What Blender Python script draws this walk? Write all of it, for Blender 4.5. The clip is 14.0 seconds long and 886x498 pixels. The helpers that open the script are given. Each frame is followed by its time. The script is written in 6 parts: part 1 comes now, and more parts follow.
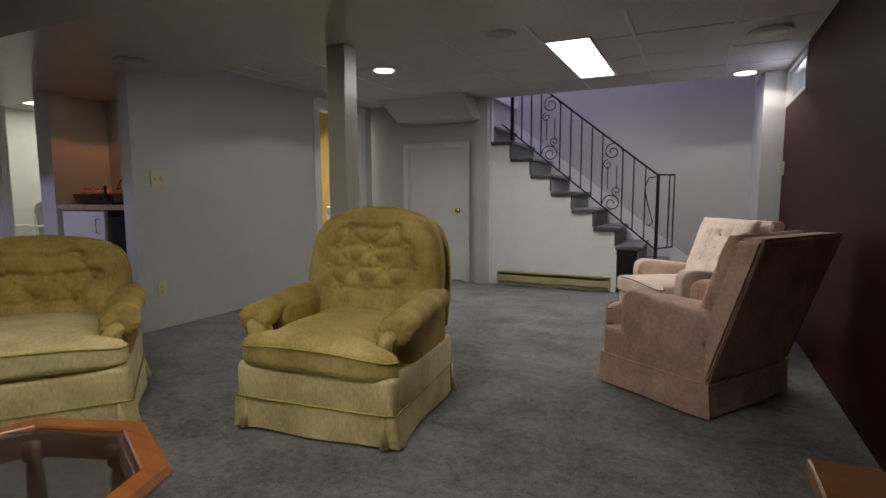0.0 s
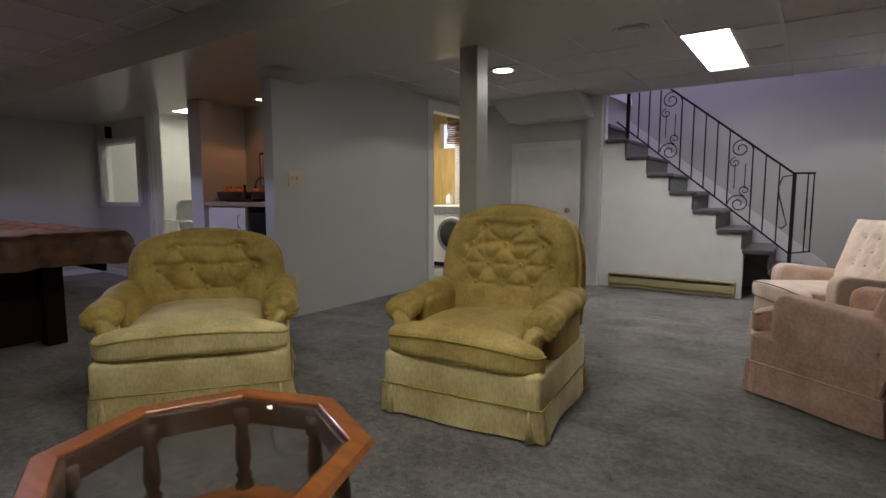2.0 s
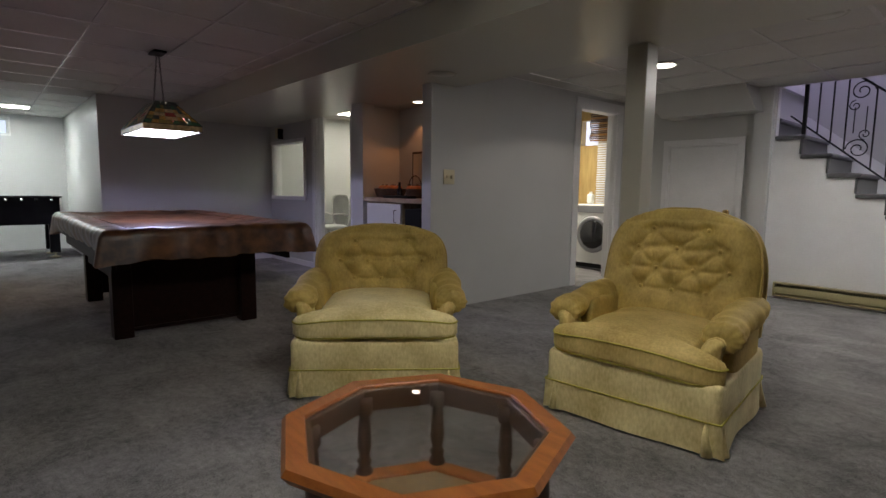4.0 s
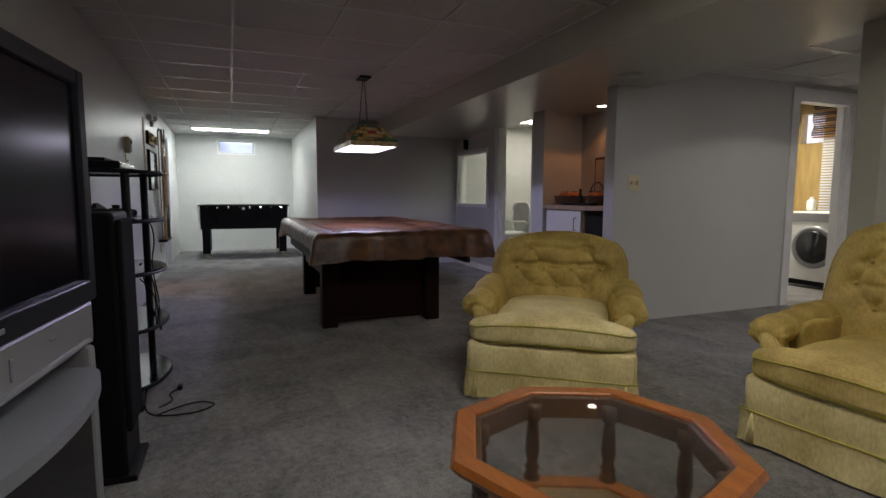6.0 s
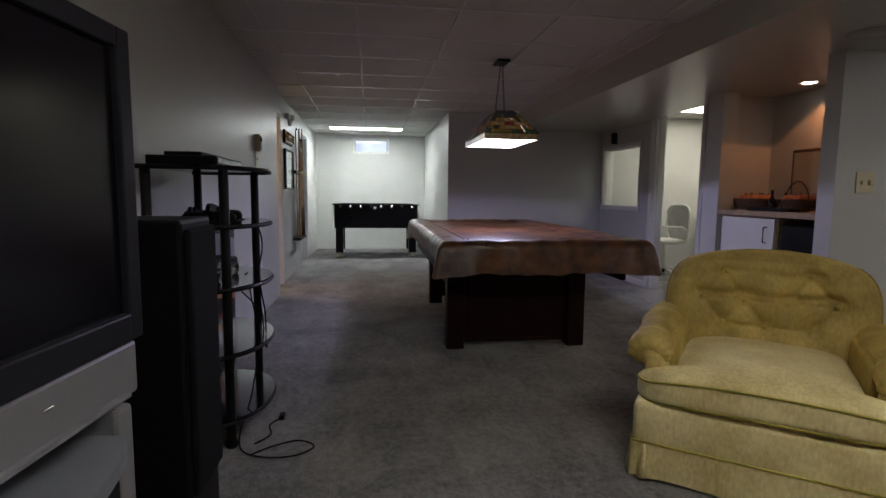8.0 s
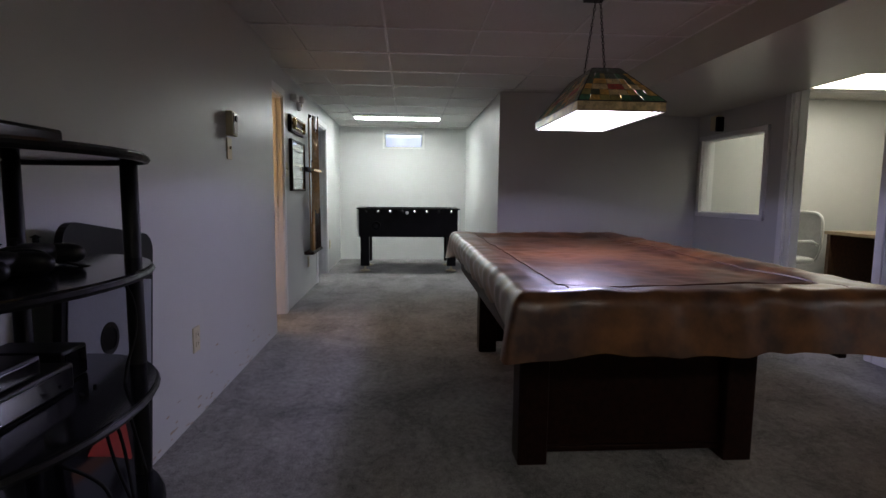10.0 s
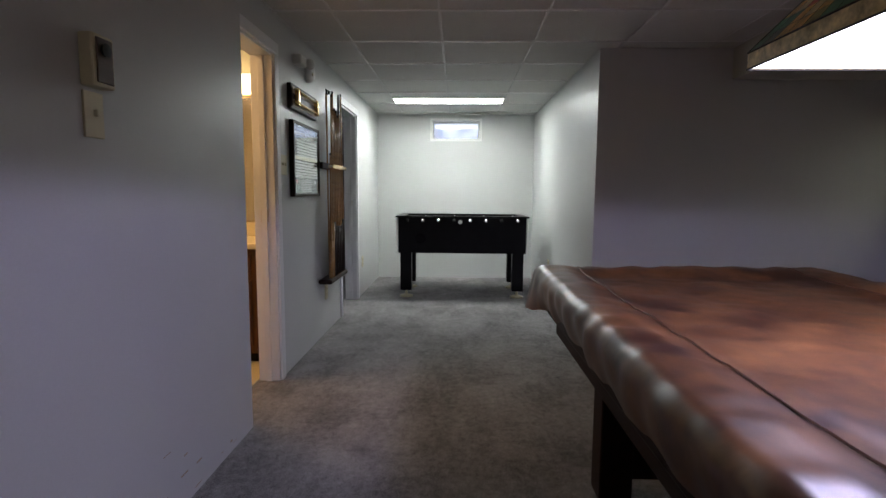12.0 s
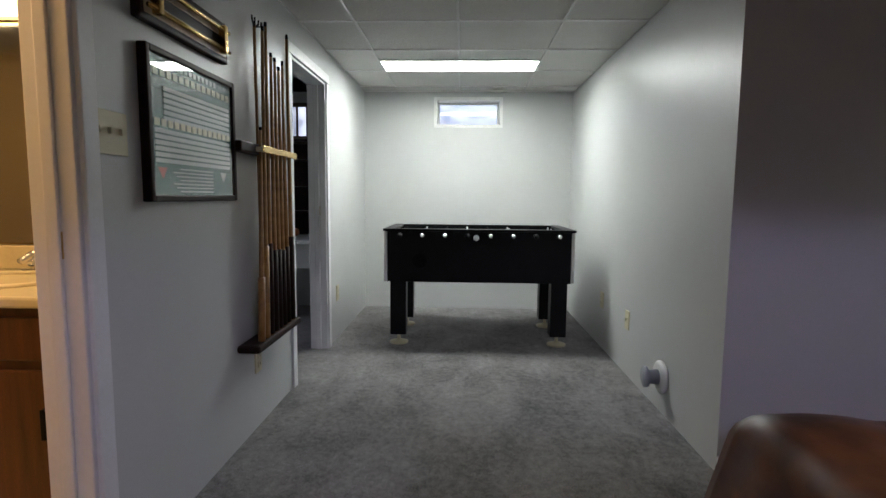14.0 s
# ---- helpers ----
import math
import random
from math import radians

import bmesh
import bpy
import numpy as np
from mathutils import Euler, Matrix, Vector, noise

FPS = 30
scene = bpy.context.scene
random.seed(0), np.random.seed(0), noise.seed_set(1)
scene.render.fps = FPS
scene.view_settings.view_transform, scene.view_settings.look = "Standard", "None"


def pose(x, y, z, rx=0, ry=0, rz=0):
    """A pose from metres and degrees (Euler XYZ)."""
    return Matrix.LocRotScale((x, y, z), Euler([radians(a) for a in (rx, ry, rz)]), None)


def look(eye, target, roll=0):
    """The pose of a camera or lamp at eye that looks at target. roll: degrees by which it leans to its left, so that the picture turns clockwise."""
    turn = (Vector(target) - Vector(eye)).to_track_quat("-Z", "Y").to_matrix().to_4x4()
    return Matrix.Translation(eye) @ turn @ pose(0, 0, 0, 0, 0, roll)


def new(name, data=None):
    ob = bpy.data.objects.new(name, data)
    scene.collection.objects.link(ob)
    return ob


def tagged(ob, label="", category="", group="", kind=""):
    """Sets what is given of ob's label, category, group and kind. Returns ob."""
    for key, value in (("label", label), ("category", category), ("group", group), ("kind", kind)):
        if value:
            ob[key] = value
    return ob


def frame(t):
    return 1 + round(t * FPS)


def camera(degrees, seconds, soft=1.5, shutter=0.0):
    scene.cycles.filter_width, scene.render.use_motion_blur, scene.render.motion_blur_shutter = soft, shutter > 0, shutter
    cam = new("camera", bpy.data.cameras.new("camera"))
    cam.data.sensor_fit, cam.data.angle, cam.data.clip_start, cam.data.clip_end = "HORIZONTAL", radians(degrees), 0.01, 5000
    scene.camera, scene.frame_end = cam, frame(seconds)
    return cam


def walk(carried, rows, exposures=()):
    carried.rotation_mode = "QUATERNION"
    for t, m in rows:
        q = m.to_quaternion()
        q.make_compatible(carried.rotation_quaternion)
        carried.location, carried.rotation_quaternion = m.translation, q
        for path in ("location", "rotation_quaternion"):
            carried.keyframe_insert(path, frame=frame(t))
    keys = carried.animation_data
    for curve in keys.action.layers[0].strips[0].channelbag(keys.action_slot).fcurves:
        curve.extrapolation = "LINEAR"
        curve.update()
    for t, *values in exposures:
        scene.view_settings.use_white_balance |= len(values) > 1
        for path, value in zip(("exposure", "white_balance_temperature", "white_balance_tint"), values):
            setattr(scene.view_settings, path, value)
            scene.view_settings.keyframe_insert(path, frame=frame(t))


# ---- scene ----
cam = camera(80.3, 14.0)
PATH = [
    (0, (11.005, 1.234, 1.034), (10.14, 3.024, 0.826), -0.2),
    (0.5, (10.959, 1.198, 1.029), (10.041, 2.962, 0.821), -0.2),
    (1, (10.903, 1.16, 1.023), (9.918, 2.888, 0.816), -0.2),
    (1.5, (10.852, 1.114, 1.021), (9.783, 2.792, 0.814), -0.2),
    (2, (10.803, 1.068, 1.021), (9.657, 2.695, 0.815), -0.0),
    (2.5, (10.763, 1.005, 1.032), (9.528, 2.564, 0.824), 0.0),
    (3, (10.72, 0.932, 1.046), (9.386, 2.407, 0.836), 0.1),
    (3.2, (10.696, 0.891, 1.047), (9.337, 2.342, 0.83), 0.4),
    (5.5, (10.687, 0.847, 1.039), (8.914, 1.752, 0.841), 0.0),
    (6, (10.728, 0.863, 1.05), (8.882, 1.606, 0.846), 0.2),
    (6.5, (10.714, 0.904, 1.053), (8.812, 1.488, 0.846), 0.4),
    (7, (10.586, 0.956, 1.05), (8.646, 1.397, 0.843), 0.4),
    (7.5, (10.352, 0.978, 1.061), (8.394, 1.324, 0.85), 0.4),
    (8, (10.102, 0.993, 1.065), (8.132, 1.262, 0.854), 0.6),
    (10.5, (8.186, 1.059, 1.097), (6.199, 1.147, 0.884), 0.5),
    (11, (7.765, 1.053, 1.105), (5.776, 1.074, 0.891), 0.4),
    (11.5, (7.357, 1.024, 1.116), (5.369, 0.996, 0.903), 0.4),
    (12, (6.942, 1.023, 1.127), (4.954, 0.968, 0.913), 0.4),
    (12.5, (6.513, 1.0, 1.119), (4.525, 0.941, 0.912), 0.4),
    (13, (6.192, 1.034, 1.169), (4.205, 0.963, 0.949), 0.5),
    (13.5, (5.692, 0.995, 1.137), (3.704, 0.919, 0.928), 0.6),
    (14, (5.236, 0.949, 1.118), (3.248, 0.875, 0.919), 0.5),
]
walk(cam, [(t, look(eye, target, roll)) for t, eye, target, roll in PATH])

scene.view_settings.exposure = -0.12

# world
world = bpy.data.worlds.new("world")
scene.world = world
world.use_nodes = True
wn = world.node_tree
sky = wn.nodes.new("ShaderNodeTexSky")
sky.sky_type, sky.sun_disc = "NISHITA", False
sky.sun_elevation, sky.sun_rotation = radians(35), radians(200)
wn.links.new(sky.outputs[0], wn.nodes["Background"].inputs[0])
wn.nodes["Background"].inputs[1].default_value = 0.12


def lamp(name, kind, place, energy, color, size=(0.3, 0.3), turn=(0, 0, 0), spread=None):
    d = bpy.data.lights.new(name, kind)
    d.energy, d.color = energy, color
    if kind == "AREA":
        d.shape, d.size, d.size_y = "RECTANGLE", size[0], size[1]
        if spread:
            d.spread = radians(spread)
    elif kind != "SUN":
        d.shadow_soft_size = size[0]
    o = new(name, d)
    o.location, o.rotation_euler = place, [radians(a) for a in turn]
    return o


lamp("sun", "SUN", (6, 3, 8), 2.0, (1, 0.95, 0.88), turn=(55, 0, 200)).data.angle = 0.01
lamp("stair_light", "AREA", (9.3, 7.35, 4.1), 42, (0.72, 0.62, 1.0), (1.6, 0.7))
lamp("window_light_east", "AREA", (11.78, 6.3, 1.95), 11, (0.72, 0.72, 1.0), (0.8, 0.3), turn=(0, 90, 0))
lamp("bath_light", "AREA", (4.1, -0.7, 2.08), 17, (1, 0.58, 0.25), (0.5, 0.4))
lamp("bar_light", "SPOT", (6.5, 4.3, 1.9), 8, (1, 0.38, 0.13), (0.04,), turn=(0, 0, 0)).data.spot_size = radians(120)
pool_bulb = lamp("pool_lamp_bulb", "SPOT", (5.8, 2.0, 1.465), 58, (0.62, 0.58, 1.0), (0.06,)).data
pool_bulb.spot_size, pool_bulb.spot_blend = radians(167), 0.1
# added lamp without a fixture, brightens the laundry behind its doorway
lamp("laundry_fill", "AREA", (6.3, 6.7, 2.05), 42, (1, 0.92, 0.76), (0.5, 0.3))
lamp("recessed_light_west", "SPOT", (8.52, 5.22, 2.09), 22, (1, 0.9, 0.8), (0.06,)).data.spot_size = radians(140)
lamp("recessed_light_east", "SPOT", (11.34, 6.6, 2.09), 22, (1, 0.9, 0.8), (0.06,)).data.spot_size = radians(140)


# materials
def mat(name, color, rough=0.6, metal=0.0, var=0.12, scale=6.0, fine=80.0, bump=0.1, dark=None, sheen=0.0, coat=0.0, detail_bump=0.002):
    m = bpy.data.materials.new(name)
    m.use_nodes = True
    t = m.node_tree
    b = t.nodes["Principled BSDF"]
    b.inputs["Roughness"].default_value = rough
    b.inputs["Metallic"].default_value = metal
    b.inputs["Sheen Weight"].default_value = sheen
    b.inputs["Coat Weight"].default_value = coat
    c = t.nodes.new("ShaderNodeTexCoord")
    n1 = t.nodes.new("ShaderNodeTexNoise")
    n1.inputs["Scale"].default_value = scale
    n1.inputs["Detail"].default_value = 6
    n2 = t.nodes.new("ShaderNodeTexNoise")
    n2.inputs["Scale"].default_value = fine
    n2.inputs["Detail"].default_value = 3
    t.links.new(c.outputs["Object"], n1.inputs["Vector"])
    t.links.new(c.outputs["Object"], n2.inputs["Vector"])
    r = t.nodes.new("ShaderNodeValToRGB")
    lo = dark or [v * (1 - 2 * var) for v in color]
    r.color_ramp.elements[0].color = (*lo, 1)
    r.color_ramp.elements[1].color = (*[min(1, v * (1 + var)) for v in color], 1)
    r.color_ramp.elements[0].position, r.color_ramp.elements[1].position = 0.3, 0.7
    mx = t.nodes.new("ShaderNodeMix")
    mx.inputs[0].default_value = 0.35
    t.links.new(n1.outputs[0], mx.inputs[2])
    t.links.new(n2.outputs[0], mx.inputs[3])
    t.links.new(mx.outputs[0], r.inputs[0])
    t.links.new(r.outputs[0], b.inputs["Base Color"])
    if bump:
        bp = t.nodes.new("ShaderNodeBump")
        bp.inputs["Strength"].default_value = bump
        bp.inputs["Distance"].default_value = detail_bump
        t.links.new(n2.outputs[0], bp.inputs["Height"])
        t.links.new(bp.outputs[0], b.inputs["Normal"])
    return m


def emit(name, color, strength):
    m = bpy.data.materials.new(name)
    m.use_nodes = True
    b = m.node_tree.nodes["Principled BSDF"]
    b.inputs["Base Color"].default_value = (*color, 1)
    b.inputs["Emission Color"].default_value = (*color, 1)
    b.inputs["Emission Strength"].default_value = strength
    return m


def wood(name, light, dark, rough=0.35, scale=3.0, stretch=(1, 12, 12), coat=0.2):
    m = mat(name, light, rough, var=0.1, scale=scale, fine=60, bump=0.08, dark=dark, coat=coat)
    t = m.node_tree
    mp = t.nodes.new("ShaderNodeMapping")
    mp.inputs["Scale"].default_value = stretch
    c = [n for n in t.nodes if n.type == "TEX_COORD"][0]
    t.links.new(c.outputs["Object"], mp.inputs[0])
    for n in t.nodes:
        if n.type == "TEX_NOISE":
            t.links.new(mp.outputs[0], n.inputs["Vector"])
    return m


def carpet_material():
    """Cut pile: fine tufts, brushed patches whose pile leans two ways, and long vacuum strokes."""
    m = mat("carpet", (0.15, 0.145, 0.15), 0.95, var=0.25, scale=900, fine=1400, bump=1.0, sheen=0.2, detail_bump=0.008)
    t = m.node_tree
    c = [n for n in t.nodes if n.type == "TEX_COORD"][0]
    ramp = [n for n in t.nodes if n.type == "VALTORGB"][0]
    total = None
    for scale, detail, rough, warp, stretch, weight in ((170, 8, 0.8, 0.0, (1, 1, 1), 0.56), (30, 6, 0.75, 0.2, (1, 1, 1), 0.28), (2.6, 9, 0.7, 0.5, (1, 1, 1), 0.28), (1.8, 5, 0.65, 0.6, (0.8, 3.0, 1), 0.12)):
        n = t.nodes.new("ShaderNodeTexNoise")
        n.inputs["Scale"].default_value, n.inputs["Detail"].default_value = scale, detail
        n.inputs["Roughness"].default_value, n.inputs["Distortion"].default_value = rough, warp
        mp = t.nodes.new("ShaderNodeMapping")
        mp.inputs["Scale"].default_value, mp.inputs["Rotation"].default_value = stretch, (0, 0, 0.5 if stretch[1] > 1 else 0)
        t.links.new(c.outputs["Object"], mp.inputs[0])
        t.links.new(mp.outputs[0], n.inputs["Vector"])
        k = t.nodes.new("ShaderNodeMath")
        k.operation = "MULTIPLY_ADD"
        k.inputs[1].default_value, k.inputs[2].default_value = weight, 0.0
        t.links.new(n.outputs[0], k.inputs[0])
        if total:
            t.links.new(total.outputs[0], k.inputs[2])
        else:
            t.links.new(n.outputs[0], [q for q in t.nodes if q.type == "BUMP"][0].inputs["Height"])
        total = k
    t.links.new(total.outputs[0], ramp.inputs[0])
    ramp.color_ramp.elements[0].position, ramp.color_ramp.elements[1].position = 0.525, 0.725
    ramp.color_ramp.elements[0].color = (0.024, 0.022, 0.024, 1)
    ramp.color_ramp.elements[1].color = (0.38, 0.36, 0.355, 1)
    return m


def tile_material():
    m = mat("ceiling_tile", (0.56, 0.55, 0.53), 0.9, var=0.05, scale=2, fine=70, bump=0.5, detail_bump=0.008)
    return m


def velvet(name, lo, hi, scale=5, ribs=True):
    m = mat(name, hi, 0.7, var=0.06, scale=scale, fine=60, bump=0.3, dark=lo, sheen=0.45, detail_bump=0.003)
    t = m.node_tree
    b = t.nodes["Principled BSDF"]
    b.inputs["Sheen Roughness"].default_value = 0.35
    b.inputs["Sheen Tint"].default_value = (*[min(1, v * 1.6) for v in hi], 1)
    if ribs:
        c = [n for n in t.nodes if n.type == "TEX_COORD"][0]
        mp = t.nodes.new("ShaderNodeMapping")
        mp.inputs["Scale"].default_value = (30, 30, 14)
        [n for n in t.nodes if n.type == "MIX"][0].inputs[0].default_value = 0.36
        n2 = [n for n in t.nodes if n.type == "TEX_NOISE"][1]
        t.links.new(c.outputs["Object"], mp.inputs[0])
        t.links.new(mp.outputs[0], n2.inputs["Vector"])
        n2.inputs["Scale"].default_value = 3
    return m


def glass_material(name="glass", tint=(0.95, 0.97, 0.96), rough=0.0):
    m = bpy.data.materials.new(name)
    m.use_nodes = True
    b = m.node_tree.nodes["Principled BSDF"]
    b.inputs["Base Color"].default_value = (*tint, 1)
    b.inputs["Transmission Weight"].default_value = 1
    b.inputs["Roughness"].default_value = rough
    b.inputs["IOR"].default_value = 1.45
    return m


M_WALL = mat("wall_paint", (0.52, 0.525, 0.52), 0.38, var=0.03, scale=1.5, fine=120, bump=0.12)
M_SOFFIT = mat("soffit_paint", (0.47, 0.46, 0.40), 0.28, var=0.03, scale=1.2, fine=120, bump=0.1)
M_WHITE = mat("white_paint", (0.74, 0.74, 0.75), 0.4, var=0.04, scale=4, fine=60, bump=0.08)
M_RED = mat("red_painted_panelling", (0.04, 0.0055, 0.0045), 0.5, var=0.1, scale=3, fine=60, bump=0.15)
M_CARPET = carpet_material()
M_STAIRCARPET = mat("stair_carpet", (0.10, 0.10, 0.11), 0.95, var=0.3, scale=60, fine=300, bump=0.8, sheen=0.3, detail_bump=0.006)
M_TILE = tile_material()
M_BAR = mat("ceiling_bar_paint", (0.8, 0.79, 0.78), 0.24, var=0.03)
M_BEIGE = mat("beige_paint", (0.66, 0.63, 0.5), 0.5, var=0.04, scale=2)
# gold velvet in three tones: backs and arms deepest, base and skirt palest
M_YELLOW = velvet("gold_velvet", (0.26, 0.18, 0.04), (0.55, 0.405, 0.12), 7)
M_YELLOW_LIGHT = velvet("pale_gold_velvet", (0.50, 0.385, 0.14), (0.90, 0.78, 0.43), 5)
M_YELLOW_MID = velvet("mid_gold_velvet", (0.36, 0.25, 0.065), (0.72, 0.56, 0.22), 6)
M_PIPING = mat("gold_piping", (0.52, 0.44, 0.07), 0.7, var=0.2)
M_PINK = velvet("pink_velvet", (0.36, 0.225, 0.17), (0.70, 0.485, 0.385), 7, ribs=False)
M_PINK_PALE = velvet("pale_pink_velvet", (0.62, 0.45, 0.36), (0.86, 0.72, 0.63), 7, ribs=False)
M_PINK_DARK = mat("dark_pink_piping", (0.16, 0.08, 0.06), 0.7)
M_OAK = wood("orange_oak", (0.36, 0.125, 0.028), (0.19, 0.055, 0.012))
M_DARKWOOD = wood("dark_stained_wood", (0.022, 0.008, 0.006), (0.009, 0.004, 0.003), 0.45, coat=0.0)
M_TURNED = wood("turned_brown_wood", (0.11, 0.055, 0.03), (0.04, 0.02, 0.012), 0.4)
M_CANE = mat("woven_cane", (0.24, 0.17, 0.09), 0.7, var=0.2, scale=40, fine=200, bump=0.4)
M_LEATHER = mat("brown_vinyl_cover", (0.15, 0.063, 0.024), 0.34, var=0.3, scale=5, fine=16, bump=0.16, dark=(0.04, 0.014, 0.009), detail_bump=0.006)
M_LEATHER.node_tree.nodes["Principled BSDF"].inputs["Coat Weight"].default_value = 0.15
M_LEATHER.node_tree.nodes["Principled BSDF"].inputs["Coat Roughness"].default_value = 0.36
for n in M_LEATHER.node_tree.nodes:
    if n.type == "VALTORGB":
        n.color_ramp.elements[0].position, n.color_ramp.elements[1].position = 0.4, 0.66
M_BLACK = mat("black_plastic", (0.007, 0.007, 0.008), 0.42, var=0.15, scale=8)
M_BLACKMATT = mat("black_grille_cloth", (0.008, 0.008, 0.009), 0.9, var=0.2, scale=50)
M_GLOSSBLACK = mat("black_glass", (0.006, 0.006, 0.008), 0.12, var=0.02, bump=0.0)
M_SCREEN = mat("television_screen", (0.004, 0.004, 0.007), 0.2, var=0.02, bump=0.0)
M_BEZEL = mat("dark_grey_bezel", (0.02, 0.02, 0.026), 0.35, var=0.05)
M_SILVER = mat("silver_plastic", (0.25, 0.25, 0.27), 0.35, metal=0.25, var=0.04)
for m_ in (M_BLACK, M_BEZEL, M_BLACKMATT, M_RED, M_DARKWOOD):
    m_.node_tree.nodes["Principled BSDF"].inputs["Specular IOR Level"].default_value = 0.14
M_GREY = mat("grey_plastic", (0.22, 0.23, 0.27), 0.35, metal=0.1, var=0.05)
M_IRON = mat("black_wrought_iron", (0.01, 0.01, 0.012), 0.45, metal=0.4, var=0.2, scale=20)
M_BRASS = mat("brass", (0.7, 0.48, 0.18), 0.25, metal=1.0, var=0.08)
M_CHROME = mat("chrome", (0.7, 0.7, 0.72), 0.15, metal=1.0, var=0.02)
M_IVORY = mat("ivory_plastic", (0.62, 0.56, 0.38), 0.4, var=0.04)
M_OFFWHITE = mat("white_plastic", (0.7, 0.7, 0.68), 0.4, var=0.03)
M_HEATER = mat("cream_enamel", (0.42, 0.37, 0.2), 0.4, var=0.05)
M_GLASS = glass_material()
M_PANEL_OFFICE = emit("office_light_panel", (1.0, 0.96, 0.80), 12.0)
M_PANELW = emit("light_panel_cool", (0.92, 0.97, 0.94), 47.0)
M_PANEL = emit("light_panel", (1.0, 0.99, 0.95), 22.0)
M_PANEL_ADDED = emit("added_light_panel", (1.0, 0.96, 0.85), 22.0)
M_POOLPANEL = emit("pool_lamp_diffuser", (0.82, 0.79, 1.0), 10.0)
M_DISC = emit("recessed_bulb", (1, 0.9, 0.75), 8.0)
M_SKYPANE = emit("daylight_backdrop", (0.74, 0.78, 1.0), 1.4)
# daylight with dim shapes of snow and shrubs in it
t_ = M_SKYPANE.node_tree
shapes = t_.nodes.new("ShaderNodeTexNoise")
shapes.inputs["Scale"].default_value, shapes.inputs["Detail"].default_value = 9, 6
tones = t_.nodes.new("ShaderNodeValToRGB")
tones.color_ramp.elements[0].position, tones.color_ramp.elements[1].position = 0.38, 0.56
tones.color_ramp.elements[0].color, tones.color_ramp.elements[1].color = (0.22, 0.26, 0.36, 1), (0.74, 0.80, 1.0, 1)
t_.links.new(t_.nodes.new("ShaderNodeTexCoord").outputs["Object"], shapes.inputs["Vector"])
t_.links.new(shapes.outputs[0], tones.inputs[0])
t_.links.new(tones.outputs[0], t_.nodes["Principled BSDF"].inputs["Emission Color"])
M_CUE = wood("cue_maple", (0.34, 0.17, 0.045), (0.2, 0.09, 0.022), 0.3)
M_COUNTER = mat("tan_laminate", (0.4, 0.3, 0.2), 0.35, var=0.15, scale=20)
M_KNOTTY = wood("knotty_panelling", (0.5, 0.36, 0.14), (0.36, 0.24, 0.09), 0.5, stretch=(8, 8, 1))
M_GREEN = mat("dark_green_print", (0.02, 0.075, 0.07), 0.25, var=0.05)
M_PRINT = mat("white_print", (0.48, 0.48, 0.48), 0.4, var=0.02)
M_VANITY = wood("brown_oak_vanity", (0.13, 0.042, 0.013), (0.035, 0.012, 0.005), 0.4, stretch=(10, 10, 1))
M_MARBLE = mat("cream_cultured_marble", (0.7, 0.62, 0.42), 0.2, var=0.06, scale=6)


# mesh helpers
def box(bm, x0, x1, y0, y1, z0, z1):
    vs = [bm.verts.new((x, y, z)) for x in (x0, x1) for y in (y0, y1) for z in (z0, z1)]
    for q in ((0, 1, 3, 2), (4, 6, 7, 5), (0, 4, 5, 1), (2, 3, 7, 6), (0, 2, 6, 4), (1, 5, 7, 3)):
        bm.faces.new([vs[i] for i in q])
    return vs


def finish(name, bm, material, parent=None, smooth=False, label=""):
    me = bpy.data.meshes.new(name)
    bmesh.ops.recalc_face_normals(bm, faces=bm.faces)
    bm.to_mesh(me)
    bm.free()
    me.materials.append(material)
    if smooth:
        me.polygons.foreach_set("use_smooth", [True] * len(me.polygons))
    o = new(name, me)
    if parent:
        o.parent = parent
    if label:
        o["label"] = label
    return o


def part(name, bm, material, parent, label="", smooth=False):
    return finish(name, bm, material, parent, smooth, label)


def rbox(bm, x0, x1, y0, y1, z0, z1, r=0.01, seg=2):
    b2 = bmesh.new()
    box(b2, x0, x1, y0, y1, z0, z1)
    bmesh.ops.recalc_face_normals(b2, faces=b2.faces)
    bmesh.ops.bevel(b2, geom=list(b2.edges), offset=r, segments=seg, affect="EDGES", profile=0.5)
    merge(bm, b2)


def merge(bm, b2, m=None):
    if m is not None:
        bmesh.ops.transform(b2, matrix=m, verts=b2.verts)
    me = bpy.data.meshes.new("tmp")
    b2.to_mesh(me)
    b2.free()
    bm.from_mesh(me)
    bpy.data.meshes.remove(me)


def boxes(*args):
    bm = bmesh.new()
    for a in args:
        box(bm, *a)
    return bm


def rboxes(r, *args):
    bm = bmesh.new()
    for a in args:
        rbox(bm, *a, r=r)
    return bm


def sweep(bm, pts, r, n=8, closed=False):
    pts = [Vector(p) for p in pts]
    rings = []
    k = len(pts)
    up = Vector((0.013, 0.021, 1))
    for i, p in enumerate(pts):
        a = pts[(i - 1) % k] if closed or i else p
        b = pts[(i + 1) % k] if closed or i < k - 1 else p
        d = (b - a).normalized()
        s = d.cross(up)
        if s.length < 0.05:
            s = d.cross(Vector((1, 0, 0)))
        s.normalize()
        u = s.cross(d)
        rr = r(i / (k - 1)) if callable(r) else r
        rings.append([bm.verts.new(p + (s * math.cos(2 * math.pi * j / n) + u * math.sin(2 * math.pi * j / n)) * rr) for j in range(n)])
    for i in range(k if closed else k - 1):
        a, b = rings[i], rings[(i + 1) % k]
        for j in range(n):
            bm.faces.new((a[j], a[(j + 1) % n], b[(j + 1) % n], b[j]))
    if not closed:
        bm.faces.new(rings[0][::-1])
        bm.faces.new(rings[-1])


